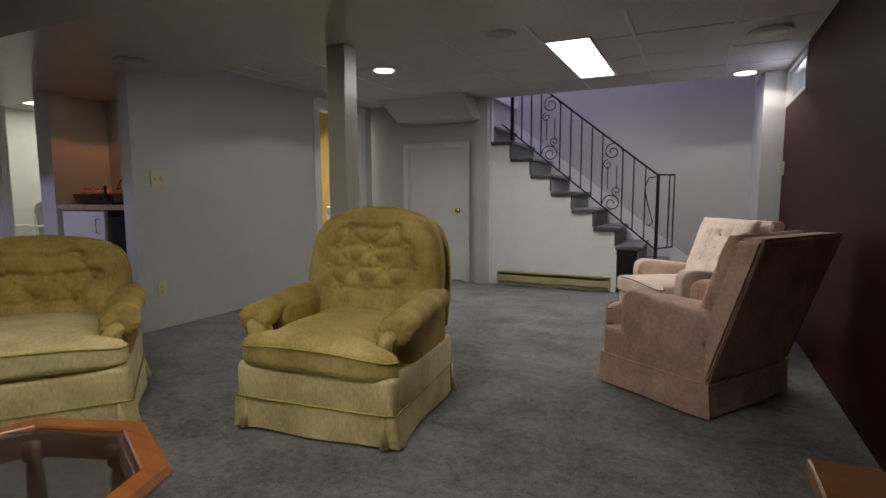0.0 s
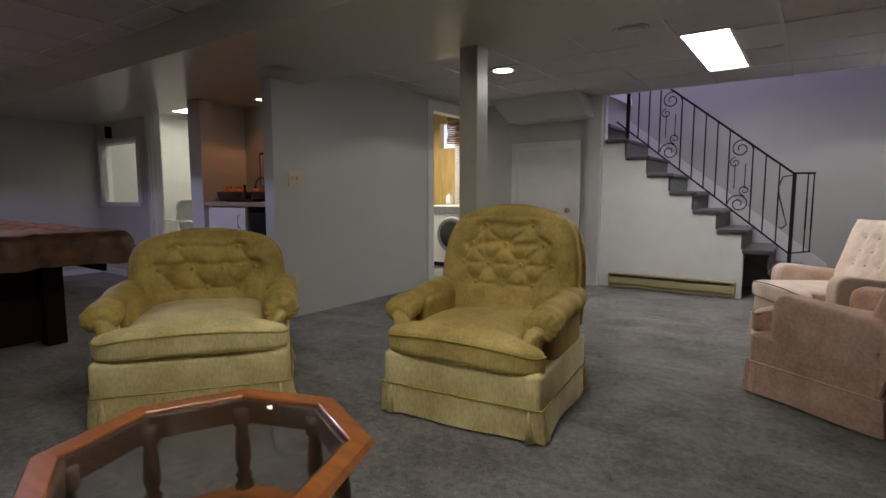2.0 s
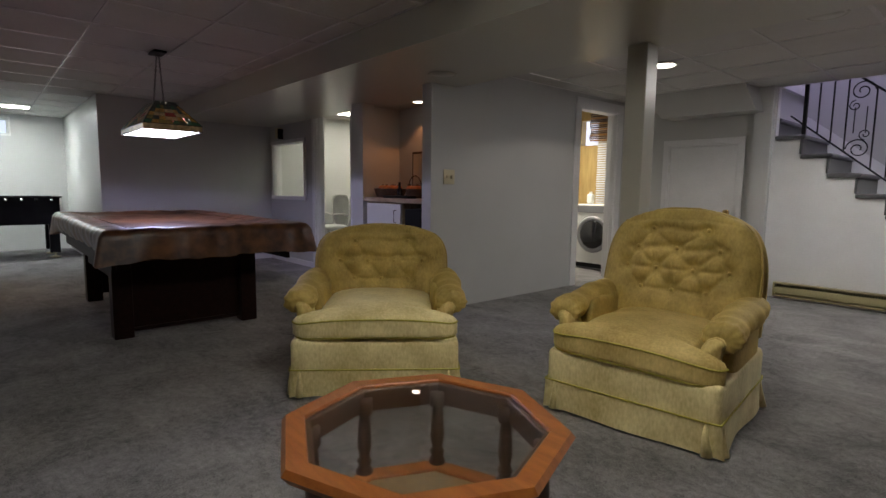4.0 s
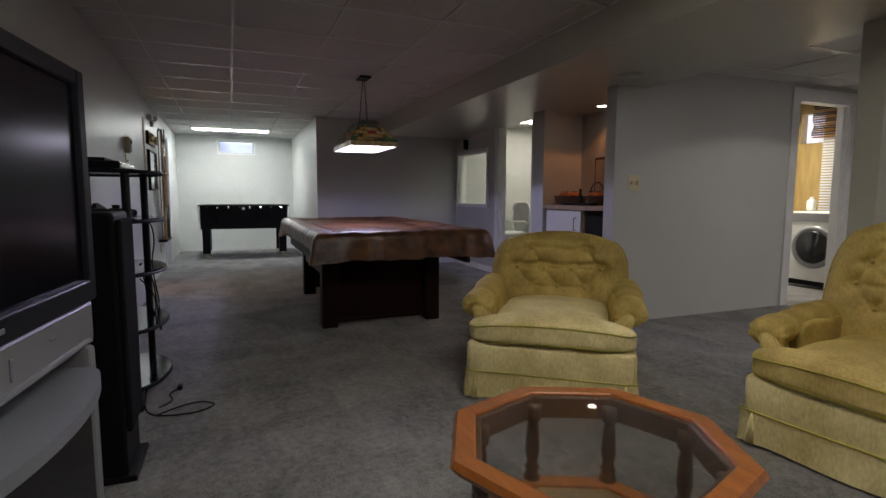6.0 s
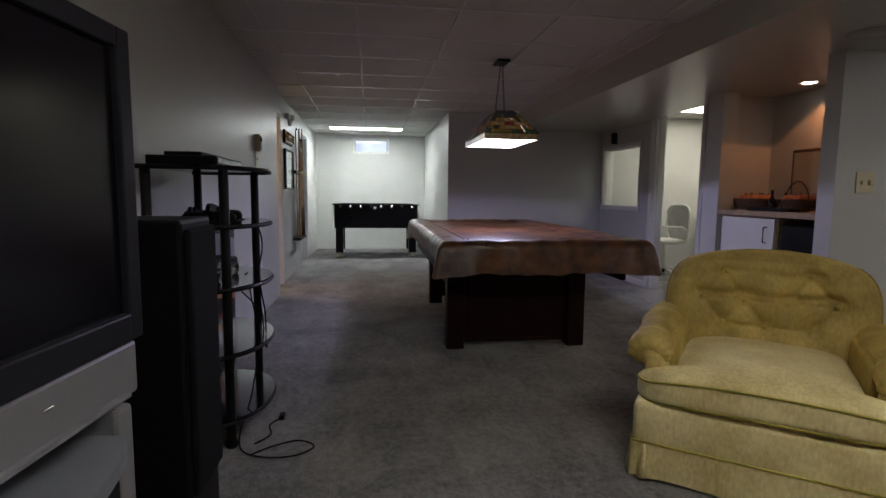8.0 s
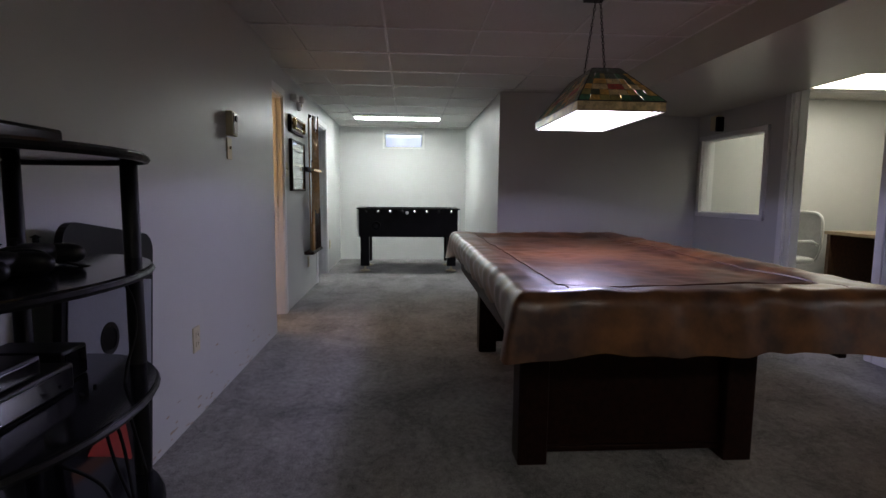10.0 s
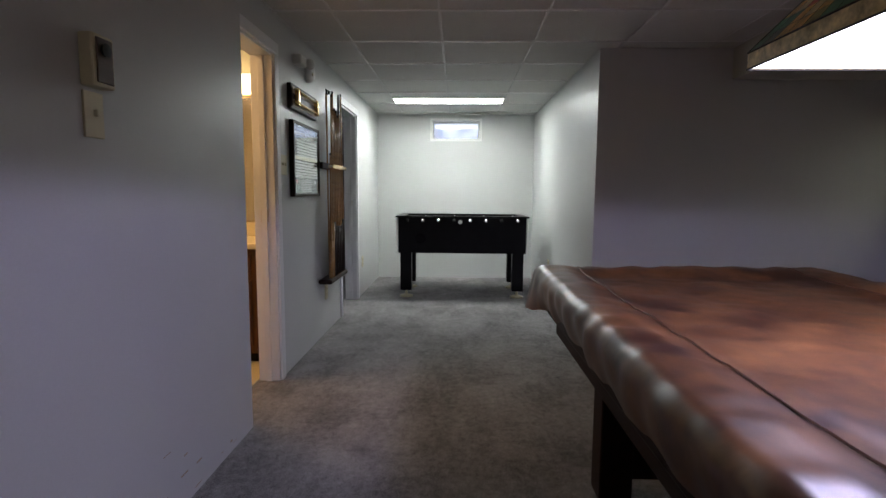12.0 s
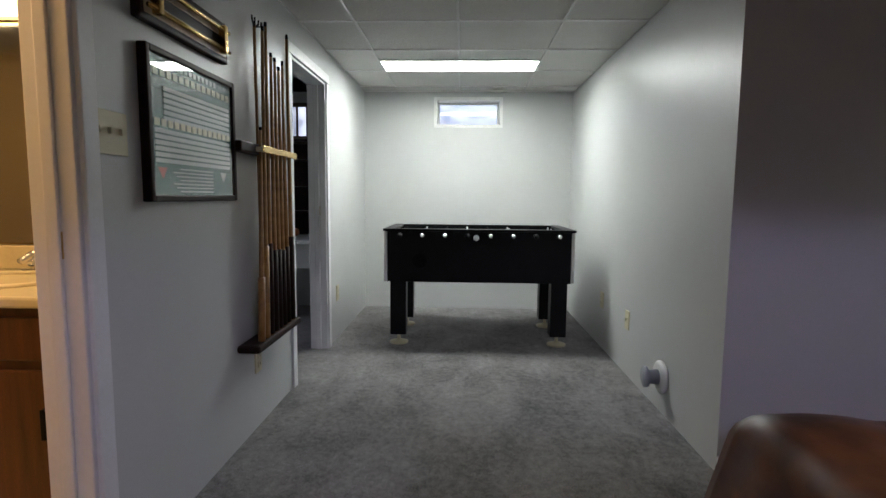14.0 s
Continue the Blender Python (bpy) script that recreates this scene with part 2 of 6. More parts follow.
def lathe(bm, profile, cx=0, cy=0, n=20, axis="z"):
    rings = []
    for r, z in profile:
        ring = []
        for j in range(n):
            a = 2 * math.pi * j / n
            p = (cx + r * math.cos(a), cy + r * math.sin(a), z)
            if axis == "y":
                p = (cx + r * math.cos(a), z, cy + r * math.sin(a))
            if axis == "x":
                p = (z, cx + r * math.cos(a), cy + r * math.sin(a))
            ring.append(bm.verts.new(p))
        rings.append(ring)
    for a, b in zip(rings, rings[1:]):
        for j in range(n):
            bm.faces.new((a[j], a[(j + 1) % n], b[(j + 1) % n], b[j]))
    bm.faces.new(rings[0][::-1])
    bm.faces.new(rings[-1])


def blob(bm, cx, cy, cz, sx, sy, sz, e=5.0, n=10, func=None):
    """A soft box: half sizes sx, sy, sz; e is how square it is."""
    cache = {}

    def vert(a, b, c):
        key = (a, b, c)
        if key not in cache:
            p = [math.sin(v / n * math.pi / 2) for v in key]
            s = sum(abs(v) ** e for v in p) ** (1 / e)
            q = Vector((p[0] / s * sx, p[1] / s * sy, p[2] / s * sz))
            if func:
                q = func(q)
            cache[key] = bm.verts.new((q.x + cx, q.y + cy, q.z + cz))
        return cache[key]

    for ax in range(3):
        for side in (-n, n):
            for i in range(-n, n):
                for j in range(-n, n):
                    q = []
                    for a, b in ((i, j), (i + 1, j), (i + 1, j + 1), (i, j + 1)):
                        k = [a, b]
                        k.insert(ax, side)
                        q.append(vert(*k))
                    bm.faces.new(q)


def holder(name, m=None):
    o = new(name)
    if m is not None:
        o.matrix_world = m
    return o


def structure(o, label="", category=""):
    return tagged(o, label, category, kind="structure")


def wall(name, axis, at, thick, a0, a1, z1=2.13, holes=(), material=None, z0=0.0, label="white-painted plasterboard wall"):
    """A wall along x ('x': plane y=at) or along y ('y'); thick goes from at in its sign's direction; holes (a, b, z0, z1)."""
    bm = bmesh.new()
    t0, t1 = min(at, at + thick), max(at, at + thick)

    def put(a, b, c, d):
        if b - a > 1e-4 and d - c > 1e-4:
            box(bm, a, b, t0, t1, c, d) if axis == "x" else box(bm, t0, t1, a, b, c, d)

    x = a0
    for a, b, c, d in sorted(holes):
        put(x, a, z0, z1)
        put(a, b, z0, c)
        put(a, b, d, z1)
        x = b
    put(x, a1, z0, z1)
    return structure(finish(name, bm, material or M_WALL), label, "wall")


# the shell: floor, walls, ceilings
SOF = 1.92
structure(finish("floor", boxes((-0.2, 11.9, -3.2, 8.2, -0.12, 0.0)), M_CARPET), "worn grey cut-pile carpet with brushed marks", "carpet")
wall("wall_south_east", "x", 0.05, -0.15, 4.55, 11.8)
wall("wall_south_west", "x", -0.03, -0.12, -0.1, 4.55, holes=((1.5, 2.25, 0, 1.9), (3.92, 4.5, 0, 1.9)))
wall("wall_west", "y", 0.0, -0.25, -3.2, 2.2, holes=((0.655, 1.325, 1.79, 2.08),))
wall("wall_nook", "x", 2.0, 0.12, 0.0, 3.14)
wall("wall_nook_end", "y", 3.14, -0.12, 2.12, 7.0)
wall("wall_window", "x", 4.14, 0.12, 3.14, 5.75, holes=((3.24, 4.22, 0.92, 1.66), (4.5, 5.37, 0, 2.13)), label="grey-lit painted wall with a window to the office")
wall("wall_pier", "x", 3.87, 0.14, 5.82, 6.03, z1=SOF)
wall("wall_office_side", "y", 5.78, 0.1, 4.01, 7.0)
wall("wall_bar_back", "x", 4.45, 0.1, 5.88, 7.18)
wall("wall_laundry", "y", 7.30, -0.12, 3.72, 6.85, holes=((5.84, 6.60, 0, 1.96),))
wall("wall_stair_front", "x", 6.9, 0.1, 7.18, 8.85, holes=((7.80, 8.55, 0, 1.575),))
wall("wall_pilaster", "x", 6.82, 0.18, 8.7, 8.86)
wall("wall_north", "x", 7.8, 0.15, 7.3, 11.8, z1=4.4, label="painted stairwell wall")
wall("wall_red", "y", 11.67, 0.2, -0.1, 6.8, material=M_RED, holes=((5.84, 6.78, 1.775, 2.095),), label="dark red painted wall panelling")
wall("wall_north_east", "y", 11.5, 0.2, 6.8, 7.8)
wall("wall_office_north", "x", 7.0, 0.12, 3.02, 5.88, material=M_BEIGE)
wall("wall_laundry_north", "x", 7.8, 0.12, 4.6, 7.3, material=M_KNOTTY, z1=2.4, holes=((6.0, 6.29, 1.73, 2.1),), label="knotty wood panelled wall")
wall("wall_laundry_west", "y", 5.1, 0.1, 7.0, 7.8, material=M_KNOTTY, z1=2.4)
wall("wall_laundry_east", "y", 7.3, 0.1, 7.0, 7.8)
wall("wall_bath_back", "x", -2.3, -0.1, 0.0, 5.2, material=M_BEIGE)
wall("wall_bath_west", "y", 3.1, -0.1, -2.3, -0.15, material=M_BEIGE)
wall("wall_bath_east", "y", 5.1, 0.1, -2.3, -0.15, material=M_BEIGE)
# stair side wall: white, stepped under the treads
X0, GO, RISE, ZT = 8.88, 0.229, 0.1875, 1.62
line = [(8.72, 0), (8.72, 2.1), (X0, 2.1), (X0, ZT - 0.045)]
for k in range(6):
    line += [(X0 + GO * (k + 1), ZT - RISE * k - 0.045), (X0 + GO * (k + 1), ZT - RISE * (k + 1) - 0.045)]
line += [(10.27, ZT - RISE * 6 - 0.045), (10.27, 0)]
bm = bmesh.new()
near, far = [[bm.verts.new((x, y, z)) for x, z in line] for y in (6.9, 6.98)]
bm.faces.new(near)
bm.faces.new(far[::-1])
for j in range(len(line)):
    bm.faces.new((near[j], far[j], far[(j + 1) % len(line)], near[(j + 1) % len(line)]))
structure(finish("wall_stair_side", bm, M_WHITE), "white painted wall stepped under the stairs", "wall")
structure(finish("wall_stair_end", boxes((8.62, 8.86, 7.0, 7.8, 0, 4.4), (8.5, 11.7, 6.93, 7.0, 2.2, 4.4), (11.5, 11.6, 7, 7.8, 2.1, 4.4), (8.5, 11.7, 6.95, 7.9, 4.4, 4.5)), M_WALL), "painted walls of the upper stairwell", "wall")


def tiled_ceiling(name, x0, x1, y0, y1, z, ox, oy, skip=()):
    bm = bmesh.new()
    bars = bmesh.new()
    xs = [x0] + [v for v in (ox + 0.61 * i for i in range(-30, 40)) if x0 + 0.02 < v < x1 - 0.02] + [x1]
    ys = [y0] + [v for v in (oy + 0.61 * i for i in range(-30, 40)) if y0 + 0.02 < v < y1 - 0.02] + [y1]
    for a, b in zip(xs, xs[1:]):
        for c, d in zip(ys, ys[1:]):
            dz = random.uniform(0.003, 0.008)
            rbox(bm, a + 0.006, b - 0.006, c + 0.006, d - 0.006, z + dz, z + dz + 0.02, r=0.004, seg=1)
    for v in xs:
        box(bars, v - 0.012, v + 0.012, y0, y1, z - 0.001, z + 0.012)
    for v in ys:
        for a, b in zip(xs, xs[1:]):
            box(bars, a + 0.012, b - 0.012, v - 0.006, v + 0.006, z, z + 0.012)
    box(bm, x0 - 0.05, x1 + 0.05, y0 - 0.05, y1 + 0.05, z + 0.04, z + 0.1)
    structure(finish(name, bm, M_TILE), "off-white fissured acoustic ceiling tiles", "ceiling")
    structure(finish(name + "_grid", bars, M_BAR), "white metal ceiling grid", "ceiling")


tiled_ceiling("ceiling_south", 0.0, 11.67, -0.03, 2.91, 2.13, 0.24, 0.30)
tiled_ceiling("ceiling_north", 7.30, 11.67, 4.02, 6.93, 2.10, 9.96, 5.14)
tiled_ceiling("ceiling_office", 3.14, 5.78, 4.145, 7.0, 2.13, 3.5, 4.5)
structure(finish("soffit", boxes((3.14, 5.8, 2.915, 4.14, SOF, 2.3), (5.8, 7.18, 2.915, 4.62, SOF, 2.3), (7.18, 11.67, 2.915, 4.02, SOF, 2.3)), M_SOFFIT), "painted plasterboard soffit over a beam", "soffit")
structure(finish("ceiling_rooms", boxes((-0.1, 5.3, -2.5, -0.15, 2.13, 2.2), (5.1, 7.3, 4.7, 7.8, 2.35, 2.42), (7.3, 8.9, 6.95, 7.9, 2.1, 2.2)), M_WHITE), "plain white ceiling", "ceiling")
bm = bmesh.new()
vs = [bm.verts.new(p) for p in ((7.68, 6.45, 2.1), (8.72, 6.45, 2.1), (8.78, 6.6, 1.86), (7.83, 6.6, 1.86), (7.68, 6.9, 2.1), (8.72, 6.9, 2.1), (8.78, 6.9, 1.86), (7.83, 6.9, 1.86))]
for q in ((0, 1, 2, 3), (0, 3, 7, 4), (1, 5, 6, 2), (3, 2, 6, 7), (4, 7, 6, 5), (0, 4, 5, 1)):
    bm.faces.new([vs[i] for i in q])
structure(finish("duct_casing", bm, M_WALL), "painted boxed-in duct with sloped ends", "duct casing")


def casing(name, axis, at, out, a, b, ztop, w=0.062, t=0.016, jamb=0.12, material=None, zlo=0.0, label="white painted door casing"):
    """Trim round an opening a..b, standing out from the wall face at, plus the jambs through the wall."""
    o = structure(holder(name), label, "door casing")

    def put(piece, p, q, d0, d1, c, d):
        lo, hi = min(d0, d1), max(d0, d1)
        bm = bmesh.new()
        rbox(bm, p, q, lo, hi, c, d, r=0.004) if axis == "x" else rbox(bm, lo, hi, p, q, c, d, r=0.004)
        part(piece, bm, material or M_WHITE, o)

    o1 = at + out * t
    put("side_board", a - w, a, at, o1, zlo, ztop)
    put("side_board", b, b + w, at, o1, zlo, ztop)
    put("head_board", a - w, b + w, at, o1 + out * 0.002, ztop, ztop + w)
    put("jamb", a - 0.004, a + 0.016, at - out * (jamb + 0.002), at + out * 0.004, zlo, ztop)
    put("jamb", b - 0.016, b + 0.004, at - out * (jamb + 0.002), at + out * 0.004, zlo, ztop)
    put("head_jamb", a + 0.016, b - 0.016, at - out * (jamb + 0.001), at + out * 0.003, ztop - 0.016, ztop + 0.004)
    for e in (a + 0.016, b - 0.028):
        put("stop", e, e + 0.012, at - out * jamb * 0.65, at - out * jamb * 0.35, zlo, ztop - 0.016)
    return o


casing("door_casing_den", "x", -0.03, 1, 1.5, 2.25, 1.9)
casing("door_casing_bath", "x", -0.03, 1, 3.92, 4.49, 1.9)
casing("door_casing_laundry", "y", 7.30, 1, 5.84, 6.60, 1.96, w=0.1)
o = structure(holder("door_casing_office"), "white painted door casing running up to the soffit", "door casing")
for piece, q in (("side_board", (4.438, 4.5, 4.124, 4.14, 0, SOF - 0.002)), ("side_board", (5.37, 5.43, 4.124, 4.14, 0, SOF - 0.002)), ("jamb", (4.496, 4.516, 4.142, 4.262, 0, 2.125)), ("jamb", (5.354, 5.374, 4.142, 4.262, 0, 2.125)), ("stop", (4.516, 4.528, 4.18, 4.22, 0, 2.125)), ("stop", (5.342, 5.354, 4.18, 4.22, 0, 2.125))):
    part(piece, rboxes(0.003, q), M_WHITE, o)
casing("door_casing_cupboard", "x", 6.9, -1, 7.80, 8.55, 1.575, jamb=0.1)
# office window trim
bm = bmesh.new()
for a in ((3.2, 3.245, 4.115, 4.14, 0.88, 1.70), (4.215, 4.26, 4.115, 4.14, 0.88, 1.70), (3.2, 4.26, 4.11, 4.14, 1.655, 1.70), (3.2, 4.26, 4.11, 4.14, 0.88, 0.925)):
    rbox(bm, *a, r=0.004)
for a in ((3.24, 3.25, 4.14, 4.26, 0.92, 1.66), (4.21, 4.22, 4.14, 4.26, 0.92, 1.66), (3.25, 4.21, 4.14, 4.26, 1.65, 1.66), (3.25, 4.21, 4.14, 4.26, 0.92, 0.93)):
    box(bm, *a)
win = structure(finish("window_office", bm, M_WHITE), "white framed internal window", "window")
part("pane", boxes((3.25, 4.21, 4.197, 4.202, 0.93, 1.65)), M_GLASS, win)


def small_window(name, axis, at, out, a, b, c, d, recess=0.16):
    bm = bmesh.new()

    def put(m, p, q, d0, d1, e, f, r=0.003):
        lo, hi = min(d0, d1), max(d0, d1)
        box(m, lo, hi, p, q, e, f)

    deep = at - out * recess
    for w, i, o in ((0.03, 0.0, 0.14), (0.022, 0.03, 0.0)):
        s, e = (at + out * 0.006, at - out * 0.15) if i == 0 else (deep, deep + out * 0.03)
        put(bm, a + i, a + i + w, s, e, c + i, d - i)
        put(bm, b - i - w, b - i, s, e, c + i, d - i)
        put(bm, a + i + w, b - i - w, s, e, d - i - w, d - i)
        put(bm, a + i + w, b - i - w, s, e, c + i, c + i + w)
    o = structure(finish(name, bm, M_OFFWHITE), "white framed basement window", "window")
    m2 = bmesh.new()
    put(m2, a + 0.05, b - 0.05, deep + out * 0.01, deep + out * 0.014, c + 0.05, d - 0.05)
    part("pane", m2, M_GLASS, o)
    m3 = bmesh.new()
    put(m3, a - 0.3, b + 0.3, deep - out * 0.35, deep - out * 0.36, c - 0.2, d + 0.5)
    structure(finish("backdrop_" + name, m3, M_SKYPANE), "bright daylight outside", "daylight")
    return o


small_window("window_west", "y", 0.0, 1, 0.655, 1.325, 1.79, 2.08)
small_window("window_east", "y", 11.67, -1, 5.84, 6.78, 1.775, 2.095, 0.05)
structure(finish("backdrop_laundry", boxes((5.5, 6.9, 8.1, 8.12, 1.0, 2.2)), M_SKYPANE), "bright daylight outside", "daylight")
structure(finish("baseboard_office", boxes((3.14, 4.44, 4.125, 4.14, 0, 0.07), (5.435, 5.78, 4.125, 4.14, 0, 0.07), (3.14, 3.15, 2.0, 4.12, 0, 0.07)), M_WHITE), "white painted baseboard", "baseboard")
structure(finish("ground_outside", boxes((-40, 50, -40, 50, -0.3, -0.2)), M_STAIRCARPET), "dark ground below the house", "ground")

# post
o = tagged(finish("support_post", rboxes(0.006, (8.96, 9.09, 3.86, 3.99, 0, SOF)), M_SOFFIT), "square boxed-in support post, cream painted", "post")

# stairs
stair = tagged(holder("staircase"), "carpeted basement staircase with grey pile on open-ended treads", "staircase")
for k in range(9):
    x = X0 + GO * k
    z = ZT - RISE * k
    bm = bmesh.new()
    rbox(bm, x, x + GO + 0.035, 6.865, 7.78, z - 0.045, z, r=0.018, seg=3)
    part("tread", bm, M_STAIRCARPET, stair)
    bm = bmesh.new()
    rbox(bm, x + GO - 0.01, x + GO + 0.012, 6.88, 7.78, z - RISE - 0.003 if k < 8 else 0, z - 0.04, r=0.008)
    part("riser", bm, M_STAIRCARPET, stair)
bm = bmesh.new()
rbox(bm, 8.6, X0 + 0.02, 6.98, 7.78, ZT + 0.14, ZT + RISE, r=0.018)
box(bm, 8.7, X0 - 0.01, 6.99, 7.78, ZT - 0.01, ZT + 0.15)
part("landing", bm, M_STAIRCARPET, stair)
bm = bmesh.new()
zf = lambda x: ZT - (x - X0) / GO * RISE
vs = [bm.verts.new(p) for p in ((8.86, 7.78, zf(8.86) + 0.3), (10.95, 7.78, 0.3), (10.95, 7.78, 0), (8.86, 7.78, 0.9), (8.86, 7.8, zf(8.86) + 0.3), (10.95, 7.8, 0.3), (10.95, 7.8, 0), (8.86, 7.8, 0.9))]
for q in ((0, 1, 2, 3), (4, 7, 6, 5), (0, 4, 5, 1), (1, 5, 6, 2)):
    bm.faces.new([vs[i] for i in q])
part("stringer", bm, M_WHITE, stair, "cream painted sloping skirt board")

# wrought-iron railing
rail = tagged(holder("stair_railing"), "black wrought-iron stair railing with twisted balusters and scrolls", "railing")
YR = 6.97
top = lambda x: 1.22 + (10.63 - x) * 0.80
low = lambda x: 0.47 + (10.63 - x) * 0.815
bm = bmesh.new()
sweep(bm, [(8.98, YR, top(8.98)), (10.63, YR, top(10.63)), (10.80, YR, 1.215)], 0.011, 6)
part("top_rail", bm, M_IRON, rail)
bm = bmesh.new()
sweep(bm, [(8.98, YR, low(8.98)), (10.63, YR, low(10.63)), (10.80, YR, 0.5)], 0.009, 6)
part("bottom_rail", bm, M_IRON, rail)
for x, z0, z1 in ((10.64, 0.12, 1.22), (9.1, 1.6, 2.5)):
    part("newel_post", boxes((x - 0.016, x + 0.016, YR - 0.016, YR + 0.016, z0, z1)), M_IRON, rail)


def baluster(x, z0, z1, dy=0.0):
    bm = bmesh.new()
    n = 40
    rings = []
    for i in range(n + 1):
        f = i / n
        tw = max(0, min(1, (f - 0.3) / 0.4)) * math.pi * 4
        ring = []
        for j in range(4):
            a = tw + j * math.pi / 2 + math.pi / 4
            ring.append(bm.verts.new((x + 0.0085 * math.cos(a), YR + dy + 0.0085 * math.sin(a), z0 + (z1 - z0) * f)))
        rings.append(ring)
    for a, b in zip(rings, rings[1:]):
        for j in range(4):
            bm.faces.new((a[j], a[(j + 1) % 4], b[(j + 1) % 4], b[j]))
    part("baluster", bm, M_IRON, rail)


for x in (9.21, 9.32, 9.43, 9.64, 9.755, 9.87, 9.98, 10.09, 10.295, 10.405, 10.52):
    baluster(x, low(x), top(x))
for x in (10.745, 10.79):
    baluster(x, 0.49, 1.215, 0.02)


def spiral(cx, cz, r0, r1, a0, turns, n=34):
    return [(cx + (r0 + (r1 - r0) * i / n) * math.cos(a0 + turns * 2 * math.pi * i / n), YR, cz + (r0 + (r1 - r0) * i / n) * math.sin(a0 + turns * 2 * math.pi * i / n)) for i in range(n + 1)]


for xc in (9.535, 10.192):
    zc = (low(xc) + top(xc)) / 2
    h = (top(xc) - low(xc)) / 2
    for s in (1, -1):
        bm = bmesh.new()
        zz = zc + s * (h - 0.105)
        sweep(bm, spiral(xc, zz, 0.095, 0.02, math.radians(0 if s > 0 else 180), s * 1.6 * 1), 0.006, 5)
        part("scroll", bm, M_IRON, rail)
        bm = bmesh.new()
        zz2 = zc + s * (h - 0.235)
        sweep(bm, spiral(xc - s * 0.045, zz2, 0.05, 0.012, math.radians(90 * s), s * 1.3), 0.005, 5)
        part("scroll", bm, M_IRON, rail)
    for dx in (-0.045, 0.045):
        bm = bmesh.new()
        sweep(bm, [(xc + dx, YR, zc - h + 0.25), (xc + dx, YR, zc + h - 0.25)], 0.005, 5)
        part("bar", bm, M_IRON, rail)
bm = bmesh.new()
sweep(bm, [(10.63, YR, 1.2), (10.55, YR, 1.19), (10.52, YR, 1.1), (10.53, YR, 1.0), (10.57, YR, 0.85), (10.6, YR, 0.74), (10.56, YR, 0.7), (10.54, YR, 0.72)], 0.006, 5)
part("scroll", bm, M_IRON, rail)

# baseboard heater under the stairs
h = tagged(holder("baseboard_heater"), "cream enamelled baseboard heater along the white wall", "heater")
part("body", rboxes(0.004, (8.98, 10.22, 6.835, 6.9, 0.02, 0.035), (8.98, 10.22, 6.885, 6.9, 0.03, 0.165), (8.98, 10.22, 6.835, 6.9, 0.15, 0.165), (8.98, 9.0, 6.835, 6.89, 0.03, 0.155), (10.2, 10.22, 6.835, 6.89, 0.03, 0.155)), M_HEATER, h)
part("front_panel", rboxes(0.004, (9.0, 10.2, 6.832, 6.84, 0.055, 0.125)), M_HEATER, h)
part("fins", boxes(*[(9.02 + 0.02 * i, 9.022 + 0.02 * i, 6.845, 6.88, 0.05, 0.14) for i in range(58)]), M_BLACK, h)

# small cupboard door
d = tagged(finish("door_cupboard", rboxes(0.004, (7.818, 8.532, 6.905, 6.94, 0.012, 1.557)), M_WHITE), "short white flat door under the stairs, closed", "door", kind="structure")
bm = bmesh.new()
lathe(bm, [(0.012, 6.905), (0.028, 6.9), (0.012, 6.893), (0.01, 6.875), (0.026, 6.868), (0.03, 6.855), (0.022, 6.84), (0.0, 6.838)], 8.47, 0.84, 20, "y")
part("door_knob", bm, M_BRASS, d, "round brass door knob", True)
part("hinge", rboxes(0.002, (7.805, 7.82, 6.893, 6.905, 1.28, 1.36)), M_OFFWHITE, d)


def plate(name, axis, at, out, c, z, w=0.075, h=0.12, kind="outlet", label=""):
    """A wall plate in a wall face: axis 'x' means the face is a plane y=at."""
    o = tagged(holder(name), label or ("ivory plastic wall socket" if kind == "outlet" else "ivory plastic light switch plate"), "socket" if kind == "outlet" else "light switch")

    def put(a, b, d0, d1, e, f, r=0.002):
        lo, hi = min(d0, d1), max(d0, d1)
        m = bmesh.new()
        rbox(m, a, b, lo, hi, e, f, r=r) if axis == "x" else rbox(m, lo, hi, a, b, e, f, r=r)
        return m

    part("plate", put(c - w / 2, c + w / 2, at, at + out * 0.007, z - h / 2, z + h / 2), M_IVORY, o)
    if kind == "outlet":
        for dz in (-0.022, 0.022):
            part("socket_face", put(c - 0.016, c + 0.016, at + out * 0.006, at + out * 0.011, z + dz - 0.014, z + dz + 0.014), M_IVORY, o)
            part("slot", put(c - 0.008, c - 0.005, at + out * 0.0095, at + out * 0.0118, z + dz - 0.007, z + dz + 0.007, 0.0005), M_BLACK, o)
    elif kind == "dial":
        part("toggle", put(c - 0.035, c - 0.027, at + out * 0.006, at + out * 0.02, z - 0.012, z + 0.012), M_IVORY, o)
        part("dial", put(c + 0.012, c + 0.045, at + out * 0.006, at + out * 0.024, z - 0.016, z + 0.016, 0.006), M_IVORY, o)
    else:
        n = max(1, round(w / 0.05)) if w > 0.1 else 1
        for i in range(n):
            cc = c + (i - (n - 1) / 2) * 0.046
            part("toggle", put(cc - 0.004, cc + 0.004, at + out * 0.006, at + out * 0.018, z - 0.004, z + 0.014), M_IVORY, o)
    return o


